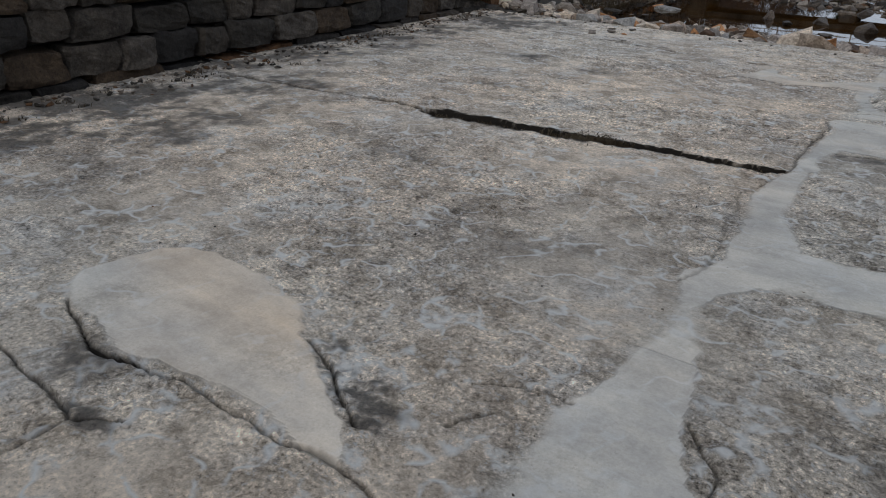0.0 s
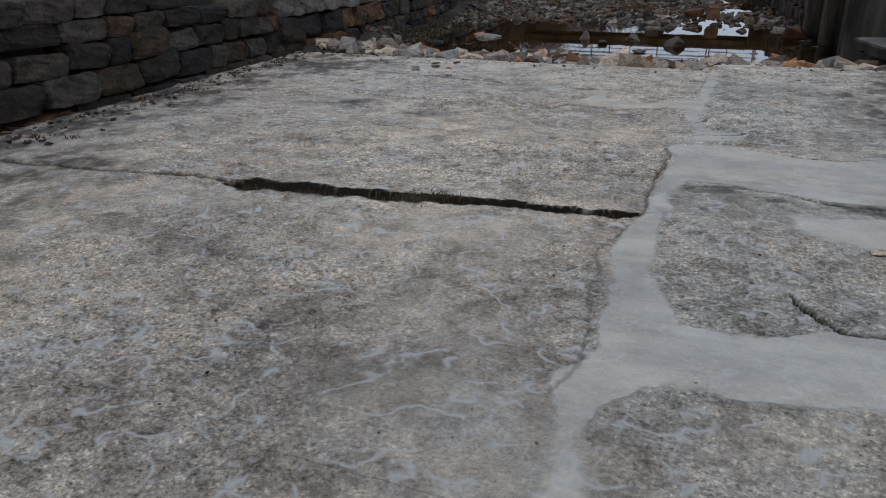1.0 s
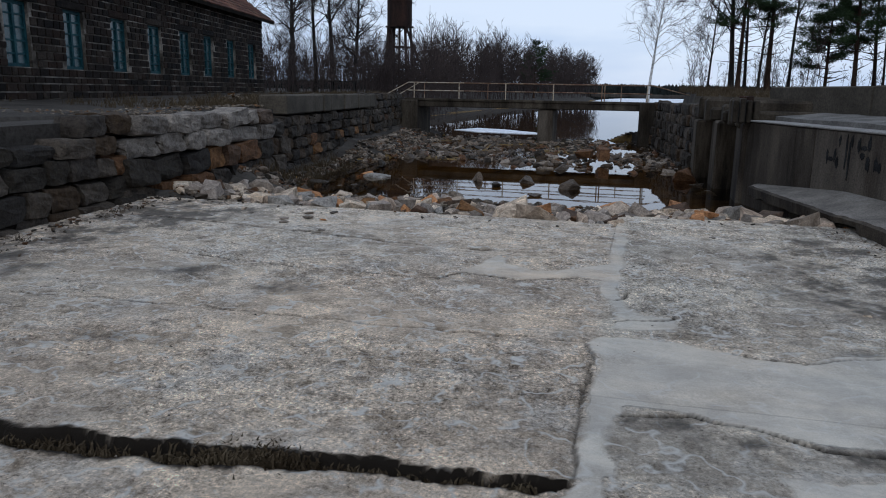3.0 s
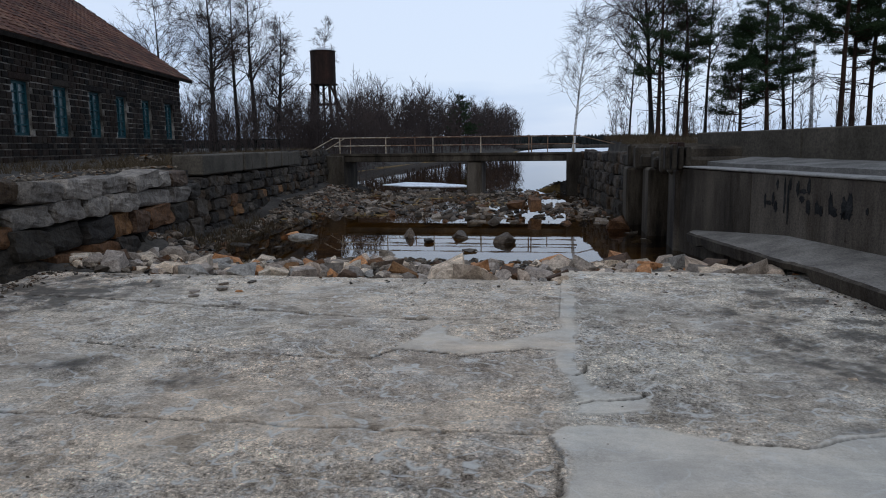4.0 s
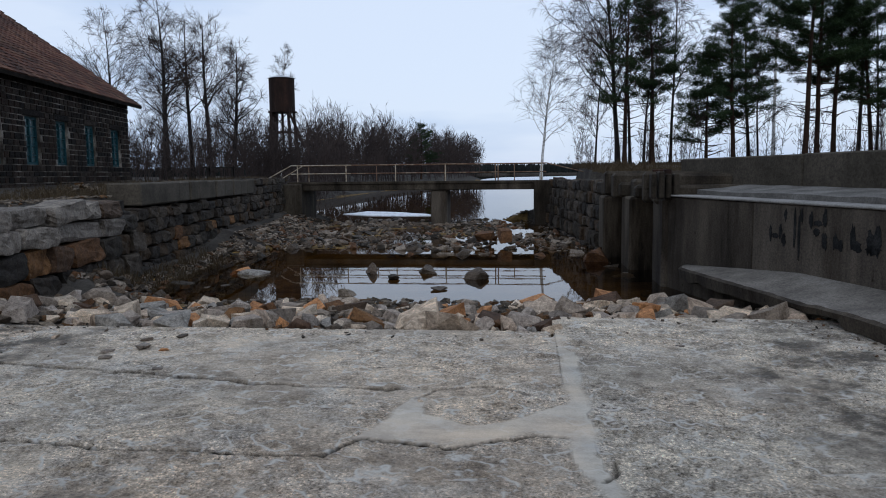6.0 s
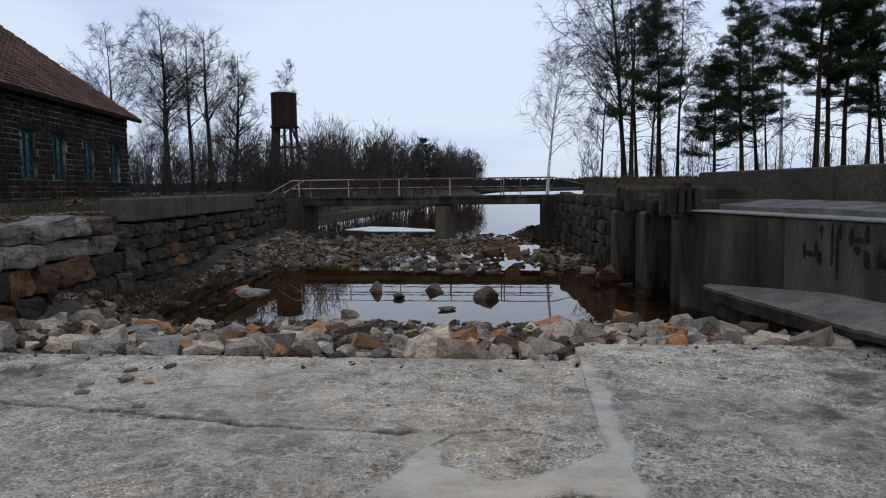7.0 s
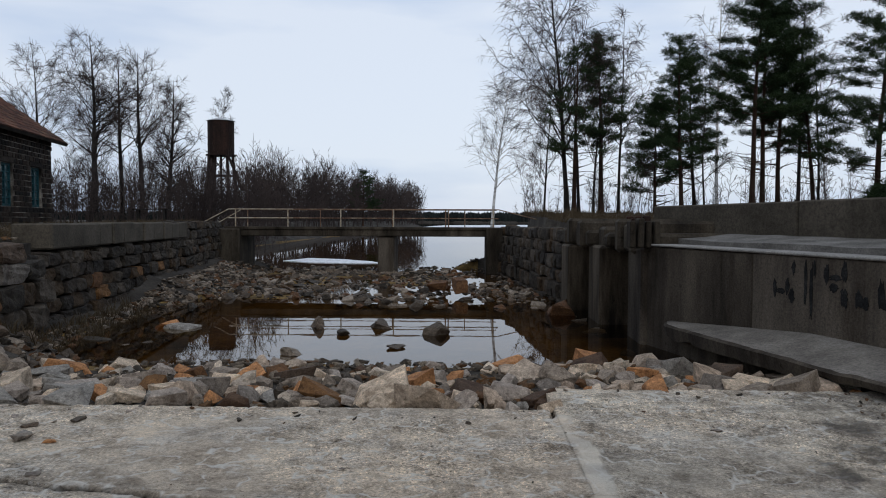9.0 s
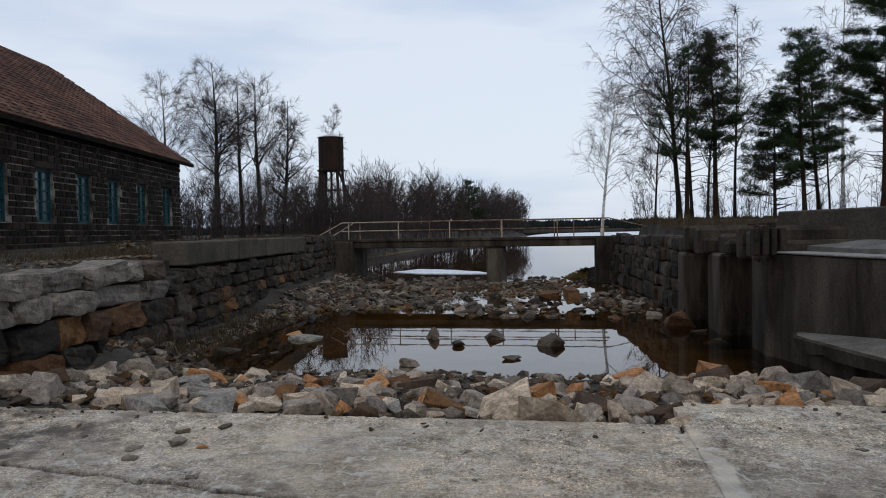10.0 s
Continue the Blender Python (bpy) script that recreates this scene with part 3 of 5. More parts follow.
# open joints and cracks: line, half width, depth
CRACKS = [
    ([(-4.15, 5.22), (-3.7, 5.29), (-3.2, 5.33), (-2.76, 5.36), (-2.45, 5.44), (-1.78, 5.5), (-1.3, 5.56), (-0.96, 5.6)], 0.0700, 0.2),
    ([(-6.9, 5.02), (-6.2, 5.06), (-5.53, 5.1), (-4.98, 5.2), (-4.33, 5.31), (-4.15, 5.24)], 0.0260, 0.09),
    ([(-7.7, 7.3), (-7.06, 7.36), (-5.2, 7.56), (-3.66, 7.6), (-1.96, 7.61), (-1.04, 7.68)], 0.0075, 0.03),
    ([(-7.6, 11.2), (-6.58, 11.2), (-5.66, 11.04), (-4.36, 10.8), (-3.42, 10.66), (-2.6, 10.58), (-2.28, 10.6)], 0.0170, 0.06),
    ([(-2.62, 10.6), (-2.28, 10.6)], 0.0340, 0.07),
    ([(-5.05, 10.9), (-4.7, 10.86)], 0.0300, 0.05),
    ([(-5.65, 9.34), (-4.23, 9.16), (-2.9, 9.1), (-2.56, 9.14), (-2.38, 9.45), (-2.02, 9.36), (-1.76, 9.34), (-1.27, 9.56), (-1.0, 9.52)], 0.0120, 0.03),
    ([(-2.14, 10.3), (-2.02, 10.54), (-1.62, 10.69), (-1.25, 10.5)], 0.0070, 0.02),
    ([(-2.84, 0.91), (-2.59, 0.87), (-2.38, 0.96)], 0.0130, 0.03),
    ([(-2.38, 0.96), (-2.14, 0.95), (-1.84, 0.96), (-1.61, 0.96), (-1.42, 0.97), (-1.24, 0.97), (-1.14, 0.93), (-1.1, 0.6)], 0.0055, 0.02),
    ([(-3.18, 1.06), (-2.84, 0.91)], 0.0080, 0.03),
    ([(-2.04, 1.52), (-1.77, 1.4), (-1.48, 1.19)], 0.0080, 0.03),
    ([(-3.02, 0.67), (-2.67, 0.63), (-2.33, 0.57), (-2.33, 0.33), (-2.3, 0.1)], 0.0060, 0.03),
    ([(-2.33, 0.57), (-2.15, 0.7)], 0.0080, 0.03),
    ([(-1.23, 1.38), (-1.11, 1.61), (-0.96, 1.63)], 0.0045, 0.012),
    ([(-1.25, 1.72), (-1.03, 1.84), (-0.9, 1.85)], 0.0040, 0.012),
    ([(-0.76, 6.45), (-0.34, 6.58), (0.0, 6.46), (0.32, 6.32), (0.92, 6.4), (1.4, 6.42)], 0.0110, 0.03),
    ([(0.0, 4.6), (0.12, 4.34), (0.26, 4.21), (0.5, 4.2), (0.75, 4.25)], 0.0130, 0.05),
    ([(-0.85, 8.2), (-0.7, 8.34), (-0.4, 8.4), (-0.36, 8.5)], 0.0090, 0.02),
    ([(-0.85, 8.85), (-0.78, 9.0), (-0.76, 9.15)], 0.0090, 0.02),
    ([(0.0, 7.74), (0.44, 7.66), (0.8, 7.85), (1.3, 8.06)], 0.0060, 0.02),
    ([(-0.5, 2.0), (-0.3, 1.75), (-0.2, 1.4)], 0.0060, 0.02),
    ([(-0.99, 12.95), (-1.03, 12.6)], 0.0140, 0.08),
    ([(-0.94, 5.62), (-0.96, 6.4), (-0.95, 7.4), (-1.03, 7.68)], 0.0060, 0.012),
    ([(-0.93, 3.2), (-0.86, 3.5), (-1.0, 4.3), (-1.08, 4.87), (-0.96, 5.4)], 0.0020, 0.01),
]
# dark dirt and moss: centre, size, strength
# the long one at (1.6, 10.0) also puts lens falloff into the colour
STAINS_FALLOFF = [(-1.72, 1.42, 0.2, 0.06, 1.3), (-1.42, 1.22, 0.09, 0.06, 1.3), (-1.93, 1.56, 0.12, 0.06, 1.3), (-1.55, 1.32, 0.16, 0.06, 1.3), (-2.3, 0.62, 0.14, 0.05, 1.2), (-2.75, 0.8, 0.3, 0.2, 0.5), (-6.9, 3.2, 2.0, 2.0, 0.75), (-6.3, 5.0, 1.3, 1.0, 0.5), (-4.6, 4.1, 0.9, 0.35, 0.28), (-3.4, 3.9, 0.6, 0.25, 0.3), (-2.2, 3.3, 0.9, 0.5, 0.22), (-7.5, 7.5, 1.1, 4.0, 0.65), (-7.2, 11.5, 1.3, 1.6, 0.65), (1.6, 10.0, 1.1, 4.5, 0.5), (0.3, 6.25, 0.9, 0.16, 0.5), (-0.55, 6.42, 0.3, 0.14, 0.5), (-4.6, 6.5, 1.6, 0.5, 0.25), (-3.9, 8.3, 1.0, 0.4, 0.3), (0.6, 2.2, 0.7, 0.6, 0.3), (-5.0, 8.6, 0.6, 0.3, 0.4)]


def apron_fields(X, Y, step):
    jx, jy = 0.05 * wave(X, Y, 6, 1) + 0.012 * wave(X, Y, 31, 2), 0.05 * wave(X, Y, 5, 3) + 0.012 * wave(X, Y, 29, 4)
    U, V = X + jx, Y + jy
    patch, buff, lift = np.zeros(X.shape), np.zeros(X.shape), np.zeros(X.shape)
    for pts, rise, tint in PATCHES:
        hit = inside(U, V, pts)
        d, _, _ = dist_line(U, V, pts + pts[:1])
        soft = np.where(hit, np.clip(d / np.clip(0.025 + 0.05 * wave(X, Y, 5, 20), 0.012, 0.12), 0, 1), 0) * np.clip(1.05 + 0.25 * wave(X, Y, 7, 21), 0.7, 1)
        patch = np.maximum(patch, soft)
        buff = np.where(hit, np.clip(tint + (0.4 if tint > 0 else 0.1) * wave(X * 0.7 + Y * 0.5, Y * 1.5, 3.0, 5), 0, 1), buff)
        lift = np.where(hit, np.maximum(lift, soft * rise), lift)
    crack, carve = np.zeros(X.shape), np.zeros(X.shape)
    fx, fy = X + 0.014 * wave(X, Y, 13, 6) + 0.004 * wave(X, Y, 45, 7), Y + 0.02 * wave(X, Y, 9, 8) + 0.006 * wave(X, Y, 31, 9)
    ragged = 1 + 0.45 * wave(X, Y, 9, 10) + 0.12 * wave(X, Y, 47, 22)
    for pts, half, deep in CRACKS:
        d, along, run = dist_line(fx, fy, pts)
        wide = half > 0.05
        taper = np.clip(np.minimum(along, run - along) / 0.25 + 0.45, 0, 1)
        w = np.maximum(half * taper * (0.6 * ragged + 0.4 if wide else ragged) * (1.15 - 0.6 * along / run if wide else 1.0), 0.55 * step)
        q = d / w
        crack = np.maximum(crack, np.clip((2.1 - q) * 2.2 if wide else (1.7 - q) * 1.6, 0, 1) * min(1.0, 0.25 + half * 60))
        carve = np.maximum(carve, np.clip((1.5 - q) * 1.2, 0, 1) * deep)
    stain_falloff = np.zeros(X.shape)
    for cx, cy, rx, ry, s in STAINS_FALLOFF:
        g = np.exp(-(((X - cx) / rx) ** 2 + ((Y - cy) / ry) ** 2))
        stain_falloff = np.maximum(stain_falloff, np.clip((s * g * (1.0 + 0.8 * wave(X, Y, 6, 11) + 0.5 * wave(X, Y, 25, 12) + 0.3 * wave(X, Y, 70, 25)) - 0.14) * 1.4, 0, 0.85))
    worn = np.clip(0.62 + 0.45 * wave(X, Y, 1.3, 18) + 0.3 * wave(X, Y, 4.5, 19) + np.where(X > -0.9, 0.15, 0), 0, 1) * (1 - patch)
    relief = 0.006 * wave(X, Y, 2.0, 13) + (1 - patch) * (0.4 + worn) * (0.004 * wave(X, Y, 22, 14) + 0.0045 * wave(X, Y, 75, 15))
    cool = np.clip(0.5 + (X + 0.95) * 6, 0, 1) * (0.8 + 0.2 * wave(X, Y, 2, 24))
    cool = np.clip(np.maximum(cool, 0.25 + 0.4 * wave(X, Y, 1.1, 23) + 0.2 * np.clip((Y - 8) / 3, 0, 1)), 0, 1)
    return relief + lift - carve, patch, buff, crack, stain_falloff * (1 - 0.85 * patch), worn, cool


def apron_panel(parent, x0, x1, y0, y1, step):
    """One cast panel: a fine worn top, and sides down to the footing."""
    ys = np.linspace(y0, y1, max(2, int((y1 - y0) / step) + 1))
    cuts = [x0] + [v for v in (-3.6, 0.9) if x0 < v < x1] + [x1]
    xs = np.array([x0])
    for xa, xb in zip(cuts, cuts[1:]):
        st = step if -3.7 < (xa + xb) / 2 < 1.0 else max(step, 0.03)
        xs = np.concatenate([xs, np.linspace(xa, xb, max(2, int((xb - xa) / st) + 1))[1:]])
    X, Y = np.meshgrid(xs, ys)
    h, patch, buff, crack, stain_falloff, worn, cool = apron_fields(X, Y, step)
    w, n = len(xs), X.size
    if y1 > 12.5:
        Y = Y + np.clip((Y - y1 + 0.5) * 2, 0, 1) * (0.07 * wave(X, Y * 0, 2.5, 16) + 0.03 * wave(X, Y * 0, 11, 17))
        h = h - 0.05 * np.clip((Y - y1 + 0.06) * 12, 0, 1)
    vs = np.stack([X.ravel(), Y.ravel(), h.ravel()], 1)
    i = np.arange(n).reshape(X.shape)
    faces = np.stack([i[:-1, :-1], i[:-1, 1:], i[1:, 1:], i[1:, :-1]], -1).reshape(-1, 4)
    rim = list(i[0, :]) + list(i[1:, -1]) + list(i[-1, -2::-1]) + list(i[-2:0:-1, 0])
    low = vs[rim].copy()
    low[:, 2] = -0.4
    k = len(rim)
    skirt = np.array([(rim[a], n + a, n + (a + 1) % k, rim[(a + 1) % k]) for a in range(k)])
    me = bpy.data.meshes.new("panel")
    allv = np.concatenate([vs, low])
    allf = np.concatenate([faces, skirt])
    me.vertices.add(len(allv))
    me.vertices.foreach_set("co", allv.ravel())
    me.loops.add(allf.size)
    me.loops.foreach_set("vertex_index", allf.ravel())
    me.polygons.add(len(allf))
    me.polygons.foreach_set("loop_start", np.arange(0, allf.size, 4))
    me.update(calc_edges=True)
    for name, f in (("patch", patch), ("buff", buff), ("crack", crack), ("stain_falloff", stain_falloff), ("worn", worn), ("cool", cool)):
        a = me.attributes.new(name, "FLOAT", "POINT")
        a.data.foreach_set("value", np.concatenate([f.ravel(), np.full(k, 1.0 if name == "crack" else 0.0)]).astype(np.float32))
    me.materials.append(M_APRON)
    return piece("panel", me, parent)


apron = thing("pavement", "worn grey-brown concrete apron with open joints, cracks and smooth mortar patches", "pavement", kind="structure")
for ya, yb, fine_step in ((-4.0, 0.0, 0.08), (0.0, 2.4, 0.011), (2.4, 6.7, 0.016), (6.7, 10.8, 0.02)):
    apron_panel(apron, -8.9, 5.0 if yb < 9 else 2.6, ya, yb, fine_step)
apron_panel(apron, -8.9, -0.985, 10.8, 12.9, 0.022)
apron_panel(apron, -0.985, 2.6, 10.8, 13.75, 0.022)


# ---- left bank wall of dry stones ----
BLOCKS = [rough_block(s) for s in range(14)]


def face_pose(along, out, up, foot, heading, size, rnd, tilt=2.5):
    """Pose of a block on a wall face: along the wall, out of it and up."""
    base = Matrix.Translation((*foot, 0)) @ Matrix.Rotation(heading, 4, "Z")
    spin = Euler([radians(rnd.uniform(-tilt, tilt)) for _ in range(3)]).to_matrix().to_4x4()
    return base @ Matrix.Translation((along, out, up)) @ spin @ Matrix.Diagonal((*size, 1))


def dry_wall(parent, foot, heading, length, z0, top_of, rnd, kinds, course=(0.26, 0.42), stone=(0.4, 0.85), lean=0.06, depth=0.5, max_parts=300, flip=1):
    """Courses of uneven stones with recessed joints, laid from z0 up to top_of(along)."""
    count = 0
    z = z0
    row = 0
    while True:
        hgt = rnd.uniform(*course)
        if z + hgt * 0.6 > max(top_of(a * length / 8) for a in range(9)):
            break
        a = -rnd.uniform(0, 0.4)
        while a < length:
            ln = rnd.uniform(*stone) * (1.0 if row else 1.15)
            hh = hgt * rnd.uniform(0.86, 1.08)
            mid = a + ln / 2
            if z + hh * 0.55 < top_of(min(max(mid, 0), length)) and count < max_parts:
                me = kinds(mid, z + hh / 2, rnd)
                out = flip * (-(z - z0) * lean + rnd.uniform(-0.05, 0.06))
                piece("stone", me, parent, face_pose(mid, out, z + hh / 2 + rnd.uniform(-0.02, 0.02), foot, heading, (ln * 0.94, depth, hh * 0.93), rnd))
                count += 1
            a += ln
        z += hgt * 0.97
        row += 1


DARK = [with_mat(b, M_WALL_STONE) for b in BLOCKS]
PALE = [with_mat(b, M_PALE) for b in BLOCKS[:6]]
RUSTY = [with_mat(b, M_RUST) for b in BLOCKS[:6]]

LW_HEAD = math.atan2(1.0, -0.135)
LW_FOOT = (left_wall_x(-3.0) - 0.25, -3.0)


wall_l = thing("wall_west", "dark dry-stone bank wall of rough blocks with paler granite capping", "stone wall", kind="structure")
dry_wall(wall_l, LW_FOOT, LW_HEAD, 15.1, -0.25, lambda a: 1.22 + 0.06 * math.sin(a * 1.3), random.Random(5), lambda a, z, r: r.choice(DARK) if r.random() < 0.95 else r.choice(RUSTY), course=(0.26, 0.4), stone=(0.4, 0.95), flip=-1)
# the rebuilt end of the wall: courses of long pale granite on rusty and dark boulders (P, G, R, D), given by length
END_COURSES = [
    (-0.25, 0.2, 12.0, (1.0, "D", 1.1, "R", 1.0, "R", 0.9, "D", 0.8, "D", 0.9, "D", 0.8, "D", 0.9, "D")),
    (0.18, 0.64, 12.1, (0.9, "D", 1.1, "D", 0.9, "D", 0.7, "R", 0.65, "R", 1.2, "R", 0.8, "D", 0.7, "D", 0.6, "D")),
    (0.63, 0.97, 12.2, (1.0, "G", 0.9, "P", 0.8, "P", 1.1, "P", 1.7, "P", 0.9, "G", 0.7, "D")),
    (0.96, 1.3, 12.5, (1.0, "P", 1.2, "P", 1.2, "P", 1.35, "P", 0.5, "P", 0.85, "R")),
]
GRANITE = {"P": PALE, "G": PALE + DARK[:6], "R": RUSTY, "D": DARK}
re_ = random.Random(23)
for z0, z1, y, course in END_COURSES:
    for ln, kind in zip(course[::2], course[1::2]):
        hh = (z1 - z0) * re_.uniform(0.93, 1.06)
        mid = (y + ln / 2 + 3.0) * 1.009
        piece("stone", re_.choice(GRANITE[kind]), wall_l, face_pose(mid, (z0 + 0.25) * 0.06 + re_.uniform(-0.07, 0.07), (z0 + z1) / 2 + re_.uniform(-0.015, 0.015), LW_FOOT, LW_HEAD, (ln * 0.95, 0.62, hh * 0.94), re_, 3.0))
        y += ln
backing = boxes((0, 23.0, 0.2, 1.9, -0.9, 1.24), m=Matrix.Translation((*LW_FOOT, 0)) @ Matrix.Rotation(LW_HEAD, 4, "Z"))
part("core", backing, M_GROUND, wall_l, "dark earth core")

wall_lf = thing("wall_west_far", "dark dry-stone wall running on to the bridge", "stone wall", kind="structure")
FAR_FOOT = (left_wall_x(19.6) - 0.45, 19.6)
dry_wall(wall_lf, FAR_FOOT, LW_HEAD, 17.6, -0.75, lambda a: 1.08 if a < 10 else 1.52, random.Random(9), lambda a, z, r: r.choice(DARK) if r.random() < 0.98 else r.choice(RUSTY), course=(0.24, 0.4), stone=(0.35, 0.75), flip=-1)
part("core", boxes((0, 18.0, 0.2, 1.7, -1.2, 1.06), m=Matrix.Translation((*FAR_FOOT, 0)) @ Matrix.Rotation(LW_HEAD, 4, "Z")), M_GROUND, wall_lf, "dark earth core")

coping = thing("coping", "row of grey concrete coping blocks along the bank wall", "coping", kind="structure", at=(*FAR_FOOT, 0), rz=math.degrees(LW_HEAD))
rc = random.Random(3)
a = 0.6
while a < 10.4:
    ln = rc.uniform(0.75, 1.05) if a > 2 else 2.6
    part("coping_block", boxes((a, a + ln - 0.05, -0.2 + rc.uniform(-0.03, 0.03), 0.55, 1.1, 1.6 + rc.uniform(-0.025, 0.02)), bevel=0.03), M_COPING, coping)
    a += ln


# ---- right bank: rubble wall, piers, wing wall, parapet and ledge ----
wall_r = thing("wall_east", "dark rubble wall below the bridge end", "stone wall", kind="structure")
RW_HEAD = math.atan2(-1.0, 0.105)
RW_FOOT = (right_edge_x(37.0) + 0.3, 37.0)
dry_wall(wall_r, RW_FOOT, RW_HEAD, 11.8, -0.75, lambda a: 1.4 + 0.02 * a, random.Random(14), lambda a, z, r: r.choice(DARK), course=(0.3, 0.5), stone=(0.35, 0.7), lean=0.12, flip=-1)
part("core", boxes((0, 18.0, 0.3, 2.2, -1.2, 1.3), m=Matrix.Translation((*RW_FOOT, 0)) @ Matrix.Rotation(RW_HEAD, 4, "Z")), M_GROUND, wall_r, "dark earth core")

pier_r = thing("concrete_pier", "stained concrete gate pier with a recess and rusty bolts", "pier", at=(1.45, 19.4, 0), kind="structure")
part("pier_body", boxes((-0.12, 1.4, 0.0, 1.1, -1.1, 1.22), bevel=0.05), M_CONC_DAMP_DIM, pier_r)
part("pier_body", boxes((-0.4, 1.4, 2.5, 3.9, -1.1, 1.16), bevel=0.05), M_PIER, pier_r, "rust-streaked brown concrete")
part("pier_body", boxes((-0.72, 1.4, 5.0, 6.2, -1.1, 1.1), bevel=0.05), M_PIER, pier_r, "rust-streaked brown concrete")
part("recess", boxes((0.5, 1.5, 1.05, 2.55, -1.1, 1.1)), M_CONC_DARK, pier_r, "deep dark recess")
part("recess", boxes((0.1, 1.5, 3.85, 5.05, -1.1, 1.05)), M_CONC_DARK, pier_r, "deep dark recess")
rp = random.Random(12)
y0 = -0.1
while y0 < 6.4:
    y1 = y0 + rp.uniform(0.3, 0.75)
    part("cap", boxes((-0.2 - 0.085 * y0 + rp.uniform(-0.08, 0.2), 1.5, y0, y1 - 0.03, 1.06 + rp.uniform(0, 0.1), 1.42 + rp.uniform(0, 0.34)), bevel=0.06), M_CONC_DARK, pier_r, "crumbling cap stone")
    y0 = y1
for k in range(4):
    xq = 0.1 - 0.14 * k
    part("tooth", boxes((xq - 0.05, xq + 0.05, -0.2 + rp.uniform(-0.04, 0.04), 0.1, 1.22, 1.62 + rp.uniform(0, 0.14)), bevel=0.02), M_CONC_DARK, pier_r, "broken concrete tooth")
for k in range(7):
    part("iron_stub", boxes((-0.08 + 0.02 * (k % 2), 0.06, 0.1 + 0.22 * k, 0.2 + 0.22 * k, 1.45, 1.78 - 0.04 * (k % 3)), bevel=0.015), M_RUSTMETAL, pier_r, "rusted iron stub")

WING = (1.43, 19.42)
WING_HEAD = math.atan2(-1.0, 0.271)
wing = thing("wall_wing", "grey concrete wing wall streaked with damp and black paint marks", "concrete wall", kind="structure", at=(*WING, 0), rz=math.degrees(WING_HEAD))
# end panel by the pier: damp stain plus painted-in edge darkening
part("wall_face", boxes((0.0, 2.9, 0.003, 0.9, -1.0, 1.24), bevel=0.02), M_CONC_DAMP_DIM, wing, "damp brown-black stained concrete, dimmed further in its colour")
part("wall_face", boxes((2.902, 24.0, 0.0, 0.9, -1.0, 1.25), bevel=0.02), M_CONC, wing)
part("lip", boxes((-0.02, 24.0, -0.03, 0.75, 1.254, 1.29), bevel=0.012), M_LIP, wing, "pale worn top edge")
part("step_face", boxes((0.1, 24.0, 0.5, 0.95, 1.0, 1.36), bevel=0.02), M_CONC, wing)


def sloping_top():
    bm = bmesh.new()
    rt = random.Random(8)
    rows_ = []
    for k in range(49):
        u = -0.3 + k * 0.5
        rows_.append([bm.verts.new((u, v, z + rt.uniform(-0.012, 0.012))) for v, z in ((0.46, 1.2), (0.46, 1.37), (0.9, 1.42), (1.4, 1.47), (1.5, 1.0))])
    for a_, b_ in zip(rows_, rows_[1:]):
        for q in range(4):
            bm.faces.new((a_[q], b_[q], b_[q + 1], a_[q + 1]))
    bm.faces.new(rows_[0])
    bm.faces.new(rows_[-1][::-1])
    bmesh.ops.recalc_face_normals(bm, faces=bm.faces[:])
    return bm


part("step", sloping_top(), M_LEDGE, wing, "pale sloping concrete step")
for k, (u0, u1) in enumerate(((-2.2, 2.1), (2.11, 7.2), (7.21, 12.0), (12.01, 18.0), (18.01, 24.0))):
    part("parapet", boxes((u0, u1, 1.35 + 0.006 * (k % 2), 1.75, 1.2, 2.0 + 0.01 * (k % 2)), bevel=0.025), M_COPING, wing, "grey parapet block")


def blot(u, z, w, h, seed):
    """A ragged patch of black paint with a little thickness."""
    rb = random.Random(seed)
    bm = bmesh.new()
    n = 18
    rim = [bm.verts.new((u + w * math.cos(6.2832 * q / n) * rb.uniform(0.6, 1.1), -0.007, z + h * math.sin(6.2832 * q / n) * rb.uniform(0.6, 1.1))) for q in range(n)]
    bm.faces.new(rim)
    ext = bmesh.ops.extrude_face_region(bm, geom=bm.faces[:])
    bmesh.ops.translate(bm, vec=(0, 0.005, 0), verts=[g for g in ext["geom"] if isinstance(g, bmesh.types.BMVert)])
    return bm


MARKS = ((3.38, 0.82, 0.04, 0.13), (3.5, 0.78, 0.09, 0.04), (3.62, 0.86, 0.04, 0.14), (3.7, 0.74, 0.06, 0.1), (3.73, 1.1, 0.04, 0.1), (3.95, 0.92, 0.035, 0.3), (4.05, 0.85, 0.03, 0.42), (4.1, 1.1, 0.025, 0.12), (4.3, 1.06, 0.05, 0.13), (4.44, 1.02, 0.12, 0.045), (4.58, 1.1, 0.05, 0.14), (4.42, 0.9, 0.08, 0.06), (4.58, 0.79, 0.07, 0.13), (4.8, 0.8, 0.07, 0.12), (4.9, 0.77, 0.06, 0.1), (5.12, 0.88, 0.06, 0.2), (5.2, 0.77, 0.09, 0.08), (5.42, 0.84, 0.08, 0.17), (5.54, 0.88, 0.07, 0.2), (5.48, 0.76, 0.14, 0.06), (5.9, 0.84, 0.03, 0.06))
for k, (u, z, w, h) in enumerate(MARKS):
    part("paint_mark", blot(u, z, w, h, 300 + k), M_SOOT, wing, "black painted mark")

ledge = thing("concrete_ledge", "broken sloping concrete ledge at the foot of the wing wall", "ledge", kind="structure")


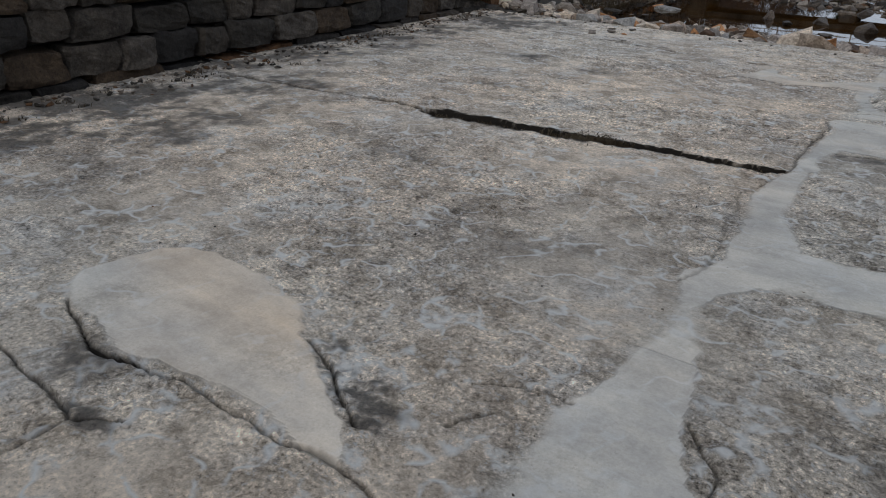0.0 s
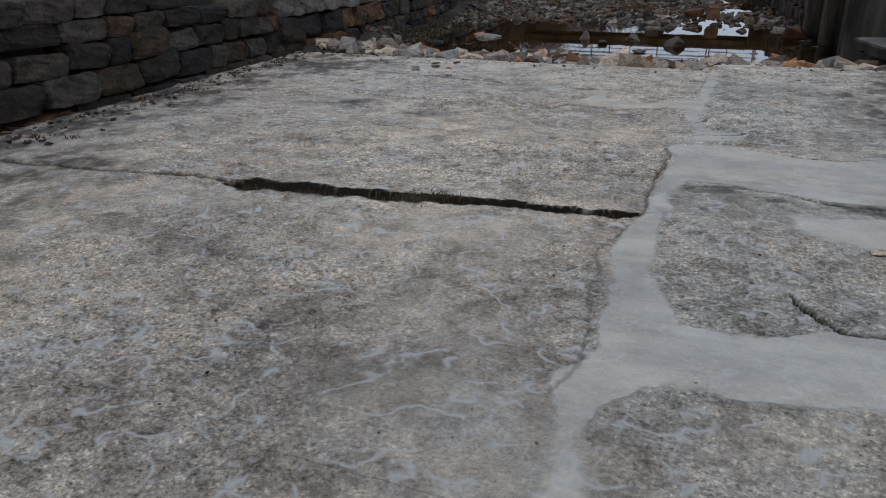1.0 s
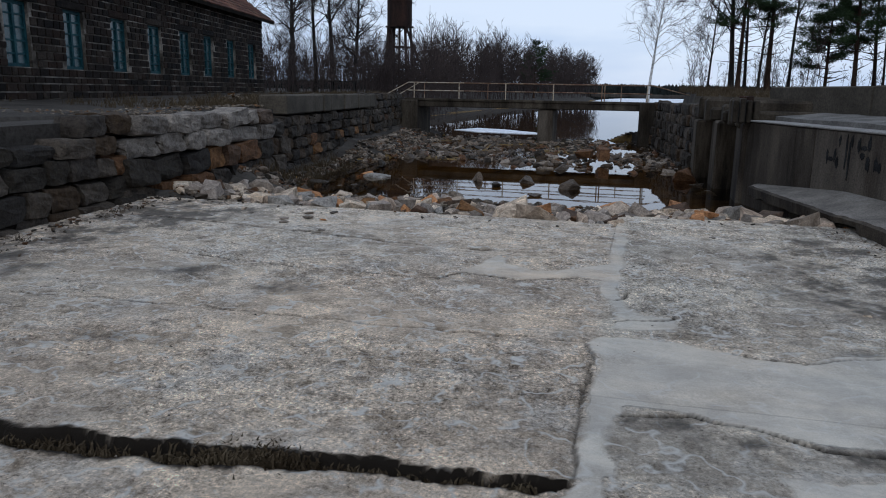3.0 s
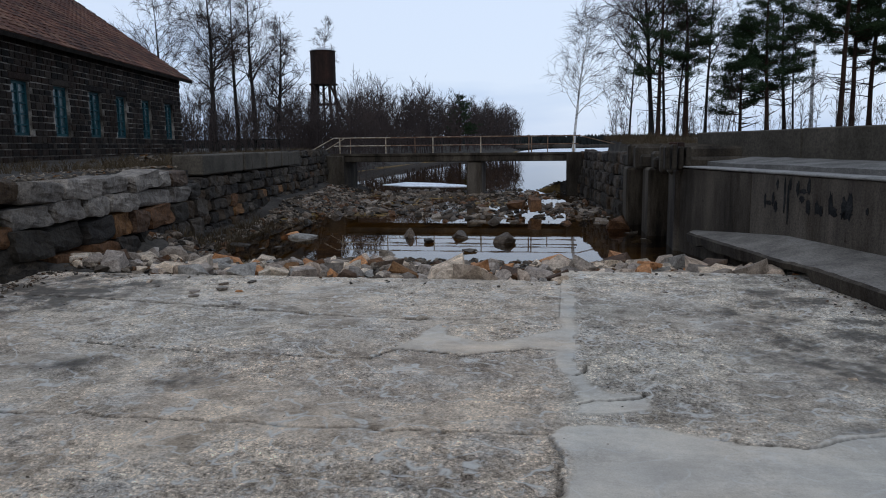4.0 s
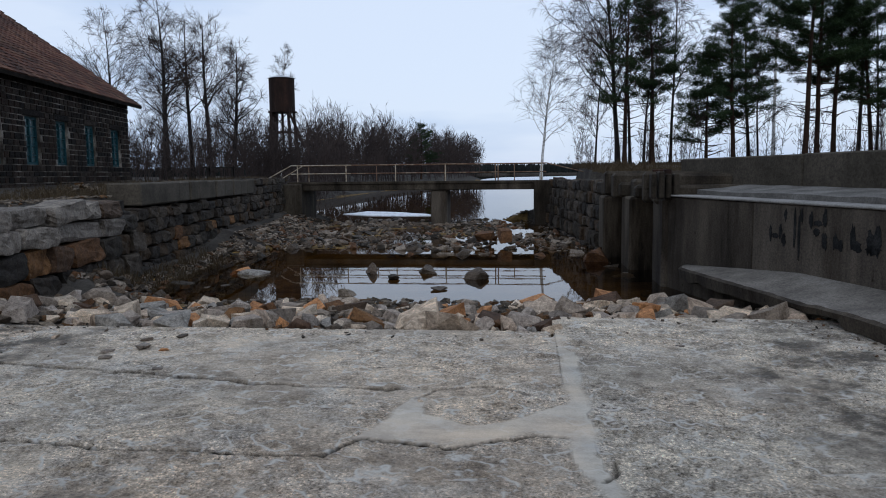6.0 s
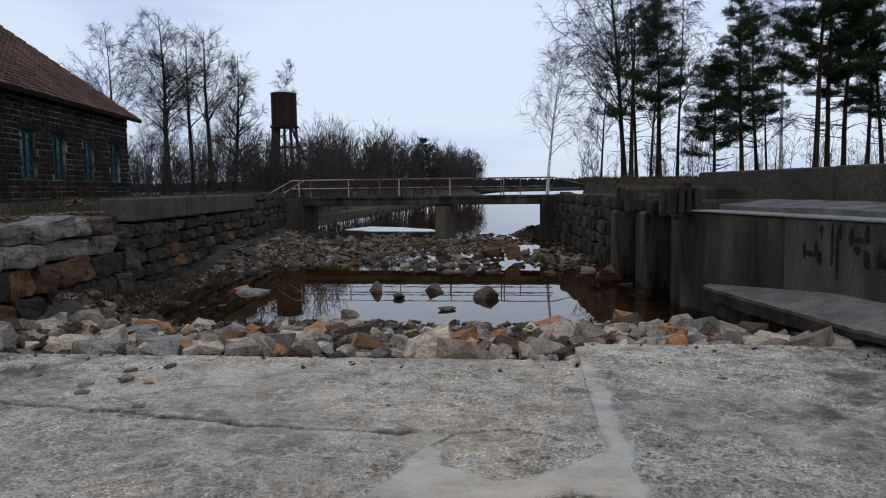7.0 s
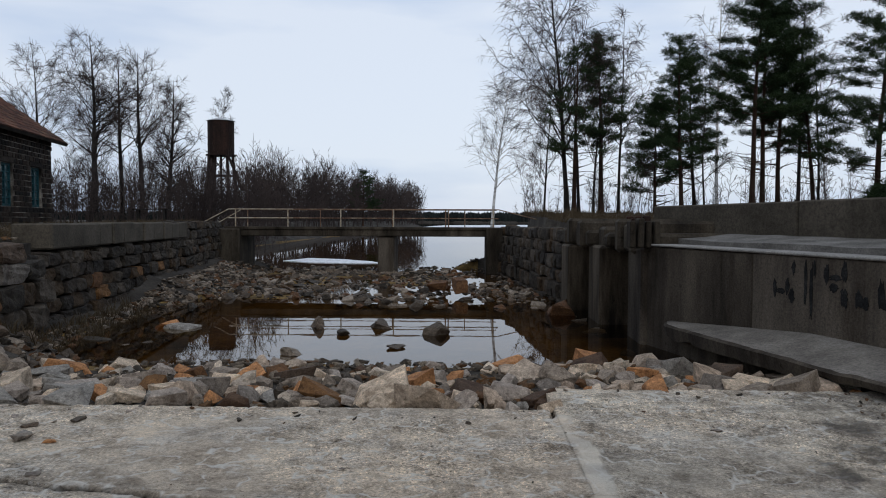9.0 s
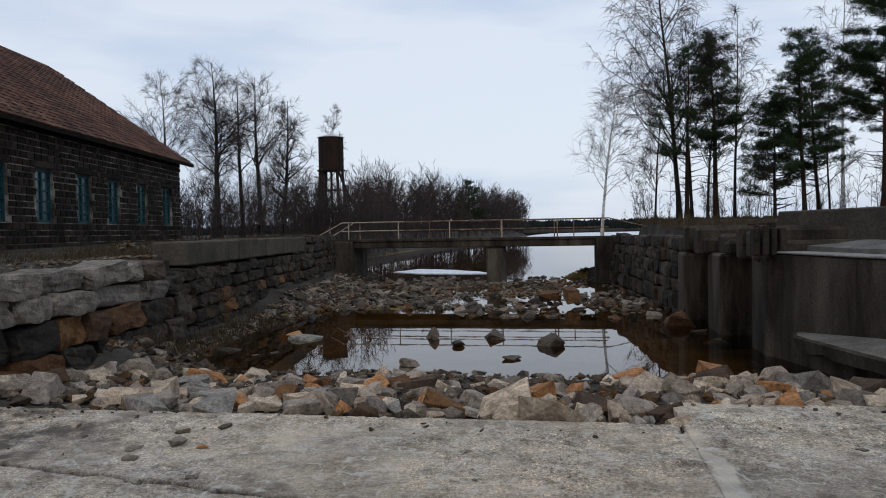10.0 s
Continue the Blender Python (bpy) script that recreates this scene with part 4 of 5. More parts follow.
def ledge_mesh():
    bm = bmesh.new()
    rl = random.Random(4)
    rows = []
    n = 110
    for i in range(n + 1):
        y = 18.6 - 16.0 * i / n
        xi = WING[0] + 0.271 * (WING[1] - y) + 0.02
        xo = float(np.interp(-y, (-18.6, -18.1, -16.0, -14.7, -13.75, -13.7, -13.15, -11.6, 0.0), (1.52, 1.38, 1.6, 1.83, 1.94, 2.02, 2.1, 2.34, 4.66)))
        xo += 0.025 * noise.noise(Vector((0, y * 1.7, 5)))
        zo = float(np.interp(-y, (-18.6, -16.0, -13.7, -13.1, 0.0), (0.03, 0.12, 0.17, 0.2, 0.25)))
        zi = max(float(np.interp(-y, (-18.9, -17.1, -15.5, 0.0), (0.0, 0.17, 0.31, 0.34))), zo + 0.01)
        thick = 0.2 + 0.05 * noise.noise(Vector((3, y * 2.3, 0))) - (0.1 if 13.1 < y < 14.3 else 0)
        rows.append([bm.verts.new(v) for v in ((xo + 0.42, y, -0.6), (xo + 0.4, y, zo - thick - 0.02), (xo + 0.03, y, zo - thick), (xo, y, zo - 0.03), (xo + 0.05, y, zo + rl.uniform(-0.008, 0.004)), ((xo + xi) / 2, y, (zo + zi) / 2 + rl.uniform(-0.008, 0.008)), (xi, y, zi), (xi, y, -0.6))])
    for a, b in zip(rows, rows[1:]):
        for j in range(7):
            # sides and underside take the darker second material, the top the paler slab
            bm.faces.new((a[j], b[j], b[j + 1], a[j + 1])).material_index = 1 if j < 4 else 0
    bm.faces.new(rows[0])
    bm.faces.new(rows[-1][::-1])
    bmesh.ops.recalc_face_normals(bm, faces=bm.faces[:])
    return bm


part("ledge_slab", ledge_mesh(), M_SLAB, ledge).data.materials.append(M_CONC_DAMP_DIM)

# ---- footbridge ----
bridge = thing("footbridge", "concrete footbridge with a worn cream and rusty pipe railing", "bridge", at=(0, 37.1, 0))
part("deck", boxes((-11.9, -0.55, -0.1, 1.9, 1.02, 1.38), bevel=0.03), M_CONC_DARK, bridge)
part("kerb", boxes((-11.9, -0.55, -0.16, -0.02, 1.3, 1.42), bevel=0.02), M_CONC_DARK, bridge)
part("pier", boxes((-5.45, -4.75, 0.0, 1.8, -1.0, 1.02), bevel=0.06), M_CONC, bridge)
part("abutment", boxes((-0.92, 0.3, -0.25, 2.2, -1.0, 1.4), bevel=0.04), M_CONC_DARK, bridge)
part("abutment", boxes((-12.6, -11.2, -0.3, 2.0, -1.0, 1.34), bevel=0.05), M_CONC_DARK, bridge)
for k, x in enumerate((-11.45, -9.23, -7.0, -4.78, -2.6, -2.48, -0.62)):
    bm = bmesh.new()
    tube(bm, (x, 0, 1.38), (x, 0, 2.15), 0.026)
    part("post", bm, M_STEEL_PALE if k < 4 or k == 6 else M_STEEL, bridge)
for z in (2.15, 1.78):
    bm = bmesh.new()
    tube(bm, (-11.75, 0, z), (-9.0, 0, z), 0.022)
    part("rail", bm, M_STEEL_PALE, bridge)
    bm = bmesh.new()
    tube(bm, (-9.0, 0, z), (-0.4, 0, z), 0.022)
    part("rail", bm, M_STEEL, bridge, "rusty rail")
bm = bmesh.new()
tube(bm, (-11.75, 0, 2.15), (-13.0, 0, 1.5), 0.022)
part("rail", bm, M_STEEL_PALE, bridge, "sloping end rail")
bm = bmesh.new()
tube(bm, (-0.4, 0, 2.15), (1.2, 0, 1.75), 0.022)
part("rail", bm, M_STEEL, bridge, "sloping end rail")

for x in (-11.45, -8.2, -5.0, -1.8):
    bm = bmesh.new()
    tube(bm, (x, 1.75, 1.38), (x, 1.75, 2.15), 0.022)
    part("post", bm, M_STEEL, bridge)
for z in (2.15, 1.78):
    bm = bmesh.new()
    tube(bm, (-11.75, 1.75, z), (-0.4, 1.75, z), 0.02)
    part("rail", bm, M_STEEL, bridge, "rusty rail")
bm = bmesh.new()
tube(bm, (-11.75, 1.75, 2.15), (-12.9, 1.75, 1.5), 0.02)
part("rail", bm, M_STEEL_PALE, bridge, "sloping end rail")

# ---- stone works building ----
B_AT, B_HEAD = (-22.6 + 32 * 0.183, 44.2 - 32 * 0.983), math.atan2(0.983, -0.183)
works = thing("stone_building", "old dark stone works with red tiled roof and teal windows", "building", at=(*B_AT, 0), rz=math.degrees(B_HEAD))
WIN = [(32 - b, 32 - a) for a, b in reversed([(3.3, 4.5), (6.5, 7.65), (9.5, 10.65), (12.1, 13.25), (15.0, 16.15), (17.8, 18.95), (20.7, 21.85), (23.6, 24.75), (26.5, 27.65)])]
W_Z0, W_Z1, B_LEN, B_WID, EAVE, RIDGE = 2.25, 4.1, 30.0, 14.4, 5.86, 10.98


def works_wall():
    """The long wall with its window openings cut through, and the gables."""
    bm = bmesh.new()
    uv = bm.loops.layers.uv.new("UVMap")
    xs = [0.0] + [v for w in WIN for v in w] + [B_LEN]
    zs = [0.0, W_Z0, W_Z1, EAVE]

    def quad(pts, us):
        f = bm.faces.new([bm.verts.new(p) for p in pts])
        for lp, u in zip(f.loops, us):
            lp[uv].uv = u

    for i, (xa, xb) in enumerate(zip(xs, xs[1:])):
        for za, zb in zip(zs, zs[1:]):
            if i % 2 and za == W_Z0:
                for pa, pb in (((xa, za), (xa, zb)), ((xb, zb), (xb, za)), ((xa, zb), (xb, zb)), ((xb, za), (xa, za))):
                    quad([(pa[0], 0, pa[1]), (pb[0], 0, pb[1]), (pb[0], 0.35, pb[1]), (pa[0], 0.35, pa[1])], [(0, 0), (1, 0), (1, 0.35), (0, 0.35)])
                continue
            quad([(xa, 0, za), (xb, 0, za), (xb, 0, zb), (xa, 0, zb)], [(xa, za), (xb, za), (xb, zb), (xa, zb)])
    for x in (0.0, B_LEN):
        f = bm.faces.new([bm.verts.new(p) for p in ((x, 0, 0), (x, B_WID, 0), (x, B_WID, EAVE), (x, B_WID / 2, RIDGE - 0.2), (x, 0, EAVE))])
        for lp in f.loops:
            lp[uv].uv = (lp.vert.co.y, lp.vert.co.z)
    quad([(0, B_WID, 0), (B_LEN, B_WID, 0), (B_LEN, B_WID, EAVE), (0, B_WID, EAVE)], [(0, 0), (B_LEN, 0), (B_LEN, EAVE), (0, EAVE)])
    quad([(0, 0.35, 1.2), (B_LEN, 0.35, 1.2), (B_LEN, 0.35, EAVE), (0, 0.35, EAVE)], [(0, 0), (1, 0), (1, 1), (0, 1)])
    bmesh.ops.remove_doubles(bm, verts=bm.verts[:], dist=0.001)
    return bm


part("wall", works_wall(), M_MORTAR, works, "lime mortar between the blocks")


def works_roof(side):
    """Rows of overlapping clay tiles on a dark deck."""
    run = B_WID / 2
    slope = math.hypot(run + 0.5, (RIDGE - EAVE) * (run + 0.5) / run)
    ang = math.atan2(RIDGE - EAVE, run)
    rr = random.Random(31)
    vs, fs = [], []
    rows, v = int(slope / 0.34), 0.0
    for r in range(rows):
        x = -0.7 - (0.12 if r % 2 else 0)
        while x < B_LEN + 0.7:
            w = 0.42
            lift = 0.03 + rr.uniform(0, 0.02)
            i = len(vs)
            v0, v1 = r * 0.34 + rr.uniform(-0.012, 0.012), r * 0.34 + 0.36
            vs += [(x, v0, lift), (x + w * 0.5, v0, lift + 0.015), (x + w - 0.02, v0, lift), (x, v1, 0.012), (x + w * 0.5, v1, 0.04), (x + w - 0.02, v1, 0.012), (x, v0, 0), (x + w - 0.02, v0, 0)]
            fs += [(i, i + 1, i + 4, i + 3), (i + 1, i + 2, i + 5, i + 4), (i + 6, i + 7, i + 2, i + 1, i)]
            x += w
    me = mesh_of("roof_tiles", vs, fs, M_ROOF)
    m = Matrix.Translation((0, -0.5, EAVE - (RIDGE - EAVE) * 0.5 / run)) @ Matrix.Rotation(ang, 4, "X")
    if side:
        m = Matrix.Translation((0, B_WID, 0)) @ Matrix.Diagonal((1, -1, 1, 1)) @ m
    tl = tagged(piece("roof_tiles", me, works, m, "weathered red-brown clay tiles"), kind="stuff")
    dk = part("roof_deck", boxes((-0.7, B_LEN + 1.0, 0, slope, -0.16, -0.01)), M_FASCIA, works, "dark eaves boards")
    dk.matrix_basis = m
    return tl


works_roof(0)
works_roof(1)
for xa, xb in WIN:
    wd = part("window", boxes((xa, xa + 0.09, 0.1, 0.2, W_Z0, W_Z1), (xb - 0.09, xb, 0.1, 0.2, W_Z0, W_Z1), (xa, xb, 0.1, 0.2, W_Z0, W_Z0 + 0.1), (xa, xb, 0.1, 0.2, W_Z1 - 0.1, W_Z1)), M_TEAL, works, "teal painted window frame")
    c = (xa + xb) / 2
    part("mullion", boxes((c - 0.05, c + 0.05, 0.09, 0.21, W_Z0 + 0.1, W_Z1 - 0.1)), M_TEAL, wd)
    for k in range(1, 5):
        z = W_Z0 + (W_Z1 - W_Z0) * k / 5
        part("glazing_bar", boxes((xa + 0.09, xb - 0.09, 0.11, 0.19, z - 0.025, z + 0.025)), M_TEAL, wd)
    part("pane", boxes((xa + 0.09, c - 0.05, 0.145, 0.155, W_Z0 + 0.1, W_Z1 - 0.1), (c + 0.05, xb - 0.09, 0.145, 0.155, W_Z0 + 0.1, W_Z1 - 0.1)), M_GLASS, wd, "dim old glass")
    part("lintel", boxes((xa - 0.15, xb + 0.15, -0.04, 0.3, W_Z1 + 0.004, W_Z1 + 0.26), bevel=0.04), M_BLOCK, works, "dark stone lintel")

# ---- water tower ----
tower = thing("water_tower", "rusty round water tank on splayed legs with a tin cap", "water tower", at=(-36.5, 110.5, -0.69))
tower.scale = (1.4, 1.4, 1.4)
bm = bmesh.new()
tube(bm, (0, 0, 8.3), (0, 0, 11.7), 1.3, 1.3, 20)
part("tank", bm, M_RUSTMETAL, tower)
bm = bmesh.new()
tube(bm, (0, 0, 11.7), (0, 0, 12.1), 1.42, 0.1, 20)
part("cap", bm, M_TIN, tower, "grey tin cap")
bm = bmesh.new()
tube(bm, (0, 0, 8.2), (0, 0, 8.32), 1.5, 1.5, 20)
part("platform", bm, M_RUSTMETAL, tower)
for sx, sy in ((-1, -1), (1, -1), (1, 1), (-1, 1)):
    bm = bmesh.new()
    tube(bm, (sx * 0.9, sy * 0.9, 8.25), (sx * 1.35, sy * 1.35, 0.8), 0.15, 0.17)
    part("leg", bm, M_RUSTMETAL, tower)
for za in (6.2, 4.2):
    o = 0.9 + 0.45 * (8.25 - za) / 7.45
    for p, q in (((-o, -o), (o, -o)), ((o, -o), (o, o)), ((o, o), (-o, o)), ((-o, o), (-o, -o))):
        bm = bmesh.new()
        tube(bm, (*p, za), (*q, za), 0.07)
        part("brace", bm, M_RUSTMETAL, tower)
for sx, ya, yb in ((-1, 0.9, 1.9), (1, 0.9, 1.9)):
    for za, zb in ((8.2, 6.2), (6.2, 4.2)):
        o1, o2 = 0.9 + 0.45 * (8.25 - za) / 7.45, 0.9 + 0.45 * (8.25 - zb) / 7.45
        bm = bmesh.new()
        tube(bm, (-sx * o1, -o1, za), (sx * o2, -o2, zb), 0.05)
        part("brace", bm, M_RUSTMETAL, tower)
for k in range(5):
    bm = bmesh.new()
    tube(bm, (0, 0, 8.6 + 0.7 * k), (0, 0, 8.68 + 0.7 * k), 1.325, 1.325, 20)
    part("hoop", bm, M_RUSTMETAL, tower)
bm = bmesh.new()
tube(bm, (0, 0, 8.2), (0, 0, 0.6), 0.12)
part("riser_pipe", bm, M_RUSTMETAL, tower)
part("ladder_shaft", boxes((-1.15, -0.62, -0.8, -0.2, 0.8, 8.2), bevel=0.04), M_RUSTMETAL, tower, "dark boarded shaft")
bm = bmesh.new()
tube(bm, (1.0, -0.9, 8.2), (2.6, -1.2, 4.6), 0.13, 0.15)
part("strut", bm, M_RUSTMETAL, tower)


# ---- loose stones ----
ROCKS = [rock_mesh(100 + s, 2 + s % 5) for s in range(16)]
ROCK_A = [with_mat(r, M_ROCK) for r in ROCKS]
ROCK_W = [with_mat(r, M_WET) for r in ROCKS]
ROUND = [with_mat(boulder_mesh(150 + s), M_WET) for s in range(5)]
ROUND_A = [with_mat(boulder_mesh(160 + s), M_ROCK) for s in range(6)]
ROCK_O = [with_mat(r, M_RUST) for r in ROCKS[:6]]


def lay_rock(x, y, z, size, rnd, pool, label, group, squash=1.0, tilt=14):
    ob = new("rock", rnd.choice(pool))
    spin = Euler((radians(rnd.uniform(-tilt, tilt)), radians(rnd.uniform(-tilt, tilt)), rnd.uniform(0, 6.28)))
    ob.matrix_basis = Matrix.LocRotScale((x, y, z), spin, (size, size * rnd.uniform(0.75, 1.15), size * squash * rnd.uniform(0.85, 1.25)))
    return tagged(ob, label, "rock", group)


GREY, RUSTED = "broken grey rock on the rubble at the apron's edge", "rust-brown rock on the rubble at the apron's edge"
rk = random.Random(77)
placed = []
tries = 0
while len(placed) < 298 and tries < 20000:
    tries += 1
    x = rk.uniform(-8.4, 2.3)
    edge = 12.98 if x < -0.95 else 13.8
    y = edge + 3.7 * rk.random() ** 1.7
    if x < left_wall_x(y) + 0.2 or x > right_edge_x(y) - 0.1:
        continue
    size = rk.uniform(0.18, 0.34) if rk.random() < 0.66 else rk.uniform(0.34, 0.56)
    if any((x - a) ** 2 + (y - b) ** 2 < (0.36 * (size + c)) ** 2 for a, b, c in placed):
        continue
    if y > edge + 1.6 and rk.random() < 0.3:
        continue
    placed.append((x, y, size))
    base = land_height(x, y)
    near = max(0.0, 1 - (y - edge) / 1.3) * 0.07
    rusty = rk.random() < 0.1
    lay_rock(x, y, base + size * 0.13 + near, size, rk, ROCK_O if rusty else ROUND_A if rk.random() < 0.12 else ROCK_A, RUSTED if rusty else GREY, "rubble at the apron's edge", tilt=26)

for x, y, size, flat in ((-4.78, 21.2, 0.62, 0.85), (-4.1, 20.3, 0.46, 0.4), (-3.52, 21.2, 0.85, 0.5), (-2.32, 20.4, 0.72, 0.85), (-4.59, 18.1, 0.52, 0.75), (-3.0, 18.8, 0.48, 0.35)):
    flat *= 0.85
    lay_rock(x, y, WATER + 0.06 * size, size, rk, ROUND, "dark damp boulder standing in the shallow pool", "boulders in the pool", flat, 6)
for x, y, size, flat in ((-7.45, 20.9, 1.25, 0.45), (-7.9, 21.6, 1.2, 0.35), (-7.4, 19.2, 0.6, 0.5), (-7.75, 18.9, 0.6, 0.5), (-8.6, 19.5, 1.1, 0.4), (-8.6, 24.5, 0.9, 0.6), (-9.2, 26.0, 0.8, 0.6), (0.5, 23.6, 1.9, 0.6), (0.9, 21.4, 0.9, 0.25), (1.0, 18.9, 0.6, 0.4), (-7.1, 15.6, 1.15, 0.5), (-7.6, 16.3, 1.0, 0.4), (-7.2, 14.6, 0.95, 0.45), (-8.1, 15.9, 0.95, 0.75), (-8.0, 14.9, 0.7, 0.7), (-8.35, 13.6, 0.85, 0.6), (-7.9, 13.5, 0.6, 0.5), (-8.6, 16.9, 0.8, 0.6), (-6.6, 14.3, 0.7, 0.5), (-8.9, 18.0, 0.8, 0.7)):
    size *= 0.72
    lay_rock(x, y, max(land_height(x, y), WATER - 0.1) + size * flat * 0.2, size, rk, ROUND if x > 0 else (ROUND if rk.random() < 0.6 else ROUND_A) if y > 16 else ROUND_A, "large grey boulder at the foot of the bank wall", "boulders along the channel", flat, 10)
lay_rock(-1.9, 27.6, -0.2, 0.95, rk, ROCK_O, "big rust-brown boulder among the far rubble", "boulders along the channel", 0.8, 6)
lay_rock(-2.6, 28.3, -0.25, 0.7, rk, ROCK_O, "big rust-brown boulder among the far rubble", "boulders along the channel", 0.7, 6)
for x, y, size in ((0.54, 5.4, 0.2), (1.19, 9.02, 0.1), (0.24, 12.2, 0.11), (-5.0, 12.3, 0.18), (-5.3, 12.1, 0.22), (-5.15, 11.8, 0.2), (-4.9, 11.7, 0.14), (-5.45, 11.6, 0.16), (-5.3, 11.35, 0.2), (-6.1, 11.9, 0.12), (-5.6, 12.4, 0.14), (-5.0, 11.2, 0.12), (-4.6, 11.0, 0.13), (-4.7, 12.6, 0.12), (-6.4, 12.2, 0.16), (-6.0, 6.0, 0.08), (-6.9, 6.5, 0.1), (-5.2, 11.9, 0.16), (-2.1, 10.25, 0.09), (-2.6, 11.2, 0.06)):
    size *= 0.7
    lay_rock(x, y, size * 0.12, size, rk, ROCK_W if size > 0.12 and x < -4 else ROCK_A, "small loose stone lying on the concrete apron", "loose stones on the apron", 0.5, 5)


PEBBLES = [boulder_mesh_small(200 + s) for s in range(12)]


def strewn(name, label, category, material, spots, pool=PEBBLES):
    """Many small stones joined into one heap."""
    rs_ = random.Random(len(spots) * 7 + 1)
    data = []
    for me in pool:
        co = np.array([v.co[:] for v in me.vertices])
        data.append((co, [tuple(p.vertices) for p in me.polygons]))
    vs, fs = [], []
    n = 0
    for x, y, z, size in spots:
        co, faces = rs_.choice(data)
        m = np.array((Euler((rs_.uniform(-0.4, 0.4), rs_.uniform(-0.4, 0.4), rs_.uniform(0, 6.28))).to_matrix()))
        vs.append(co @ m.T * np.array((size, size, size * 1.0)) + (x, y, z))
        fs += [tuple(i + n for i in f) for f in faces]
        n += len(co)
    me = bpy.data.meshes.new(name)
    me.from_pydata(np.concatenate(vs).tolist(), [], fs)
    me.materials.append(material)
    return tagged(new(name, me), label, category, kind="stuff")


rg = random.Random(51)
spots = []
while len(spots) < 3000:
    x, y = rg.uniform(-12, 1.3), rg.uniform(22.5, 41)
    lx = left_wall_x(min(y, 37))
    if x < lx + 0.2 or x > right_edge_x(min(y, 37)) - 0.1:
        continue
    if y < 24.6 and lx + 1.2 < x < 0.6:
        continue
    if y < 26.5 and lx + 0.8 < x < -5.2:
        continue
    if noise.noise(Vector((x * 0.45, y * 0.3, 9))) < -0.24 and x > lx + 0.9 and rg.random() < 0.95:
        continue
    size = rg.uniform(0.08, 0.28) if rg.random() < 0.88 else rg.uniform(0.28, 0.55)
    spots.append((x, y, max(land_height(x, y), WATER - 0.08) + size * 0.12, size))
strewn("rubble", "brown and grey rubble choking the channel below the bridge", "rubble", M_WET, spots)
spots = []
while len(spots) < 2200:
    y = rg.uniform(13.0, 35)
    x = left_wall_x(y) + 0.1 + (2.6 if y < 16.3 else 1.45) * rg.random() ** 1.3
    size = rg.uniform(0.06, 0.28)
    spots.append((x, y, land_height(x, y) + size * 0.15, size))
strewn("gravel", "dark damp broken stone at the foot of the bank wall", "gravel", M_WET, spots)
spots = []
for _ in range(1700):
    x, y = rg.uniform(-7.9, 2.0), rg.uniform(12.95, 17.4)
    if x > -0.95 and y < 13.9:
        continue
    size = rg.uniform(0.05, 0.22)
    spots.append((x, y, land_height(x, y) + size * 0.25, size))
strewn("gravel", "grey gravel and broken stone between the larger rocks", "gravel", M_GRAVEL, spots)
spots = []
for _ in range(500):
    y = rg.uniform(0, 13)
    x = left_wall_x(y) + 0.12 + abs(rg.gauss(0, 0.28))
    size = rg.uniform(0.02, 0.09)
    spots.append((x, y, size * 0.2, size))
for _ in range(50):
    x = rg.uniform(-8.2, 2.2)
    y = (12.8 if x < -1 else 13.6) - abs(rg.gauss(0, 0.25))
    size = rg.uniform(0.02, 0.08)
    spots.append((x, y, size * 0.15, size))
for _ in range(180):
    y = rg.uniform(6, 13.6)
    x = 1.62 + 0.17 * (13.8 - y) + rg.uniform(-0.1, 0.35)
    size = rg.uniform(0.02, 0.06)
    spots.append((x, y, size * 0.15, size))
for _ in range(240):
    x, y = rg.uniform(-7, 1.8), rg.uniform(1, 12.5)
    size = rg.uniform(0.012, 0.03)
    spots.append((x, y, size * 0.15, size))
strewn("grit", "small dark stones swept along the edges of the apron", "grit", M_WET, spots)
spots = []
for _ in range(260):
    u, v = rg.gauss(0, 0.9), rg.gauss(0, 0.5)
    size = rg.uniform(0.08, 0.3)
    spots.append((-13.2 + u, 23.6 + v, 1.1 + max(0, 0.45 - 0.3 * abs(u) - 0.3 * abs(v)) + size * 0.1, size))
for _ in range(500):
    y = rg.uniform(12.5, 21)
    x = left_wall_x(y) - 0.75 - abs(rg.gauss(0, 1.1))
    size = rg.uniform(0.04, 0.16)
    spots.append((x, y, 1.27 + 0.07 * noise.noise(Vector((x * 0.35, y * 0.35, 0))) + size * 0.1, size))
strewn("rubble_heap", "heap of dull broken stone on the bank", "rubble", M_GRAVEL, spots)

# ice on the lake
for pts, z in (([(-11.6, 45.5), (-9.8, 44.0), (-7.4, 43.4), (-6.0, 43.6), (-6.6, 45.2), (-8.6, 47.2), (-10.6, 48.4)], WATER + 0.03), ([(-17, 225), (30, 215), (140, 230), (200, 300), (150, 420), (30, 440), (-12, 380), (-16, 300)], WATER + 0.03)):
    bm = bmesh.new()
    f = bm.faces.new([bm.verts.new((*p, z)) for p in pts])
    bmesh.ops.subdivide_edges(bm, edges=bm.edges[:], cuts=4, use_grid_fill=False)
    for v in bm.verts:
        v.co.x += noise.noise(v.co * 0.9) * 0.25
    ext = bmesh.ops.extrude_face_region(bm, geom=bm.faces[:])
    bmesh.ops.translate(bm, vec=(0, 0, -0.06), verts=[g for g in ext["geom"] if isinstance(g, bmesh.types.BMVert)])
    bmesh.ops.recalc_face_normals(bm, faces=bm.faces[:])
    me = bpy.data.meshes.new("ice_sheet")
    bm.to_mesh(me)
    bm.free()
    me.materials.append(M_ICE)
    tagged(new("ice_sheet", me), "flat white sheet of rotting lake ice", "ice", kind="structure")


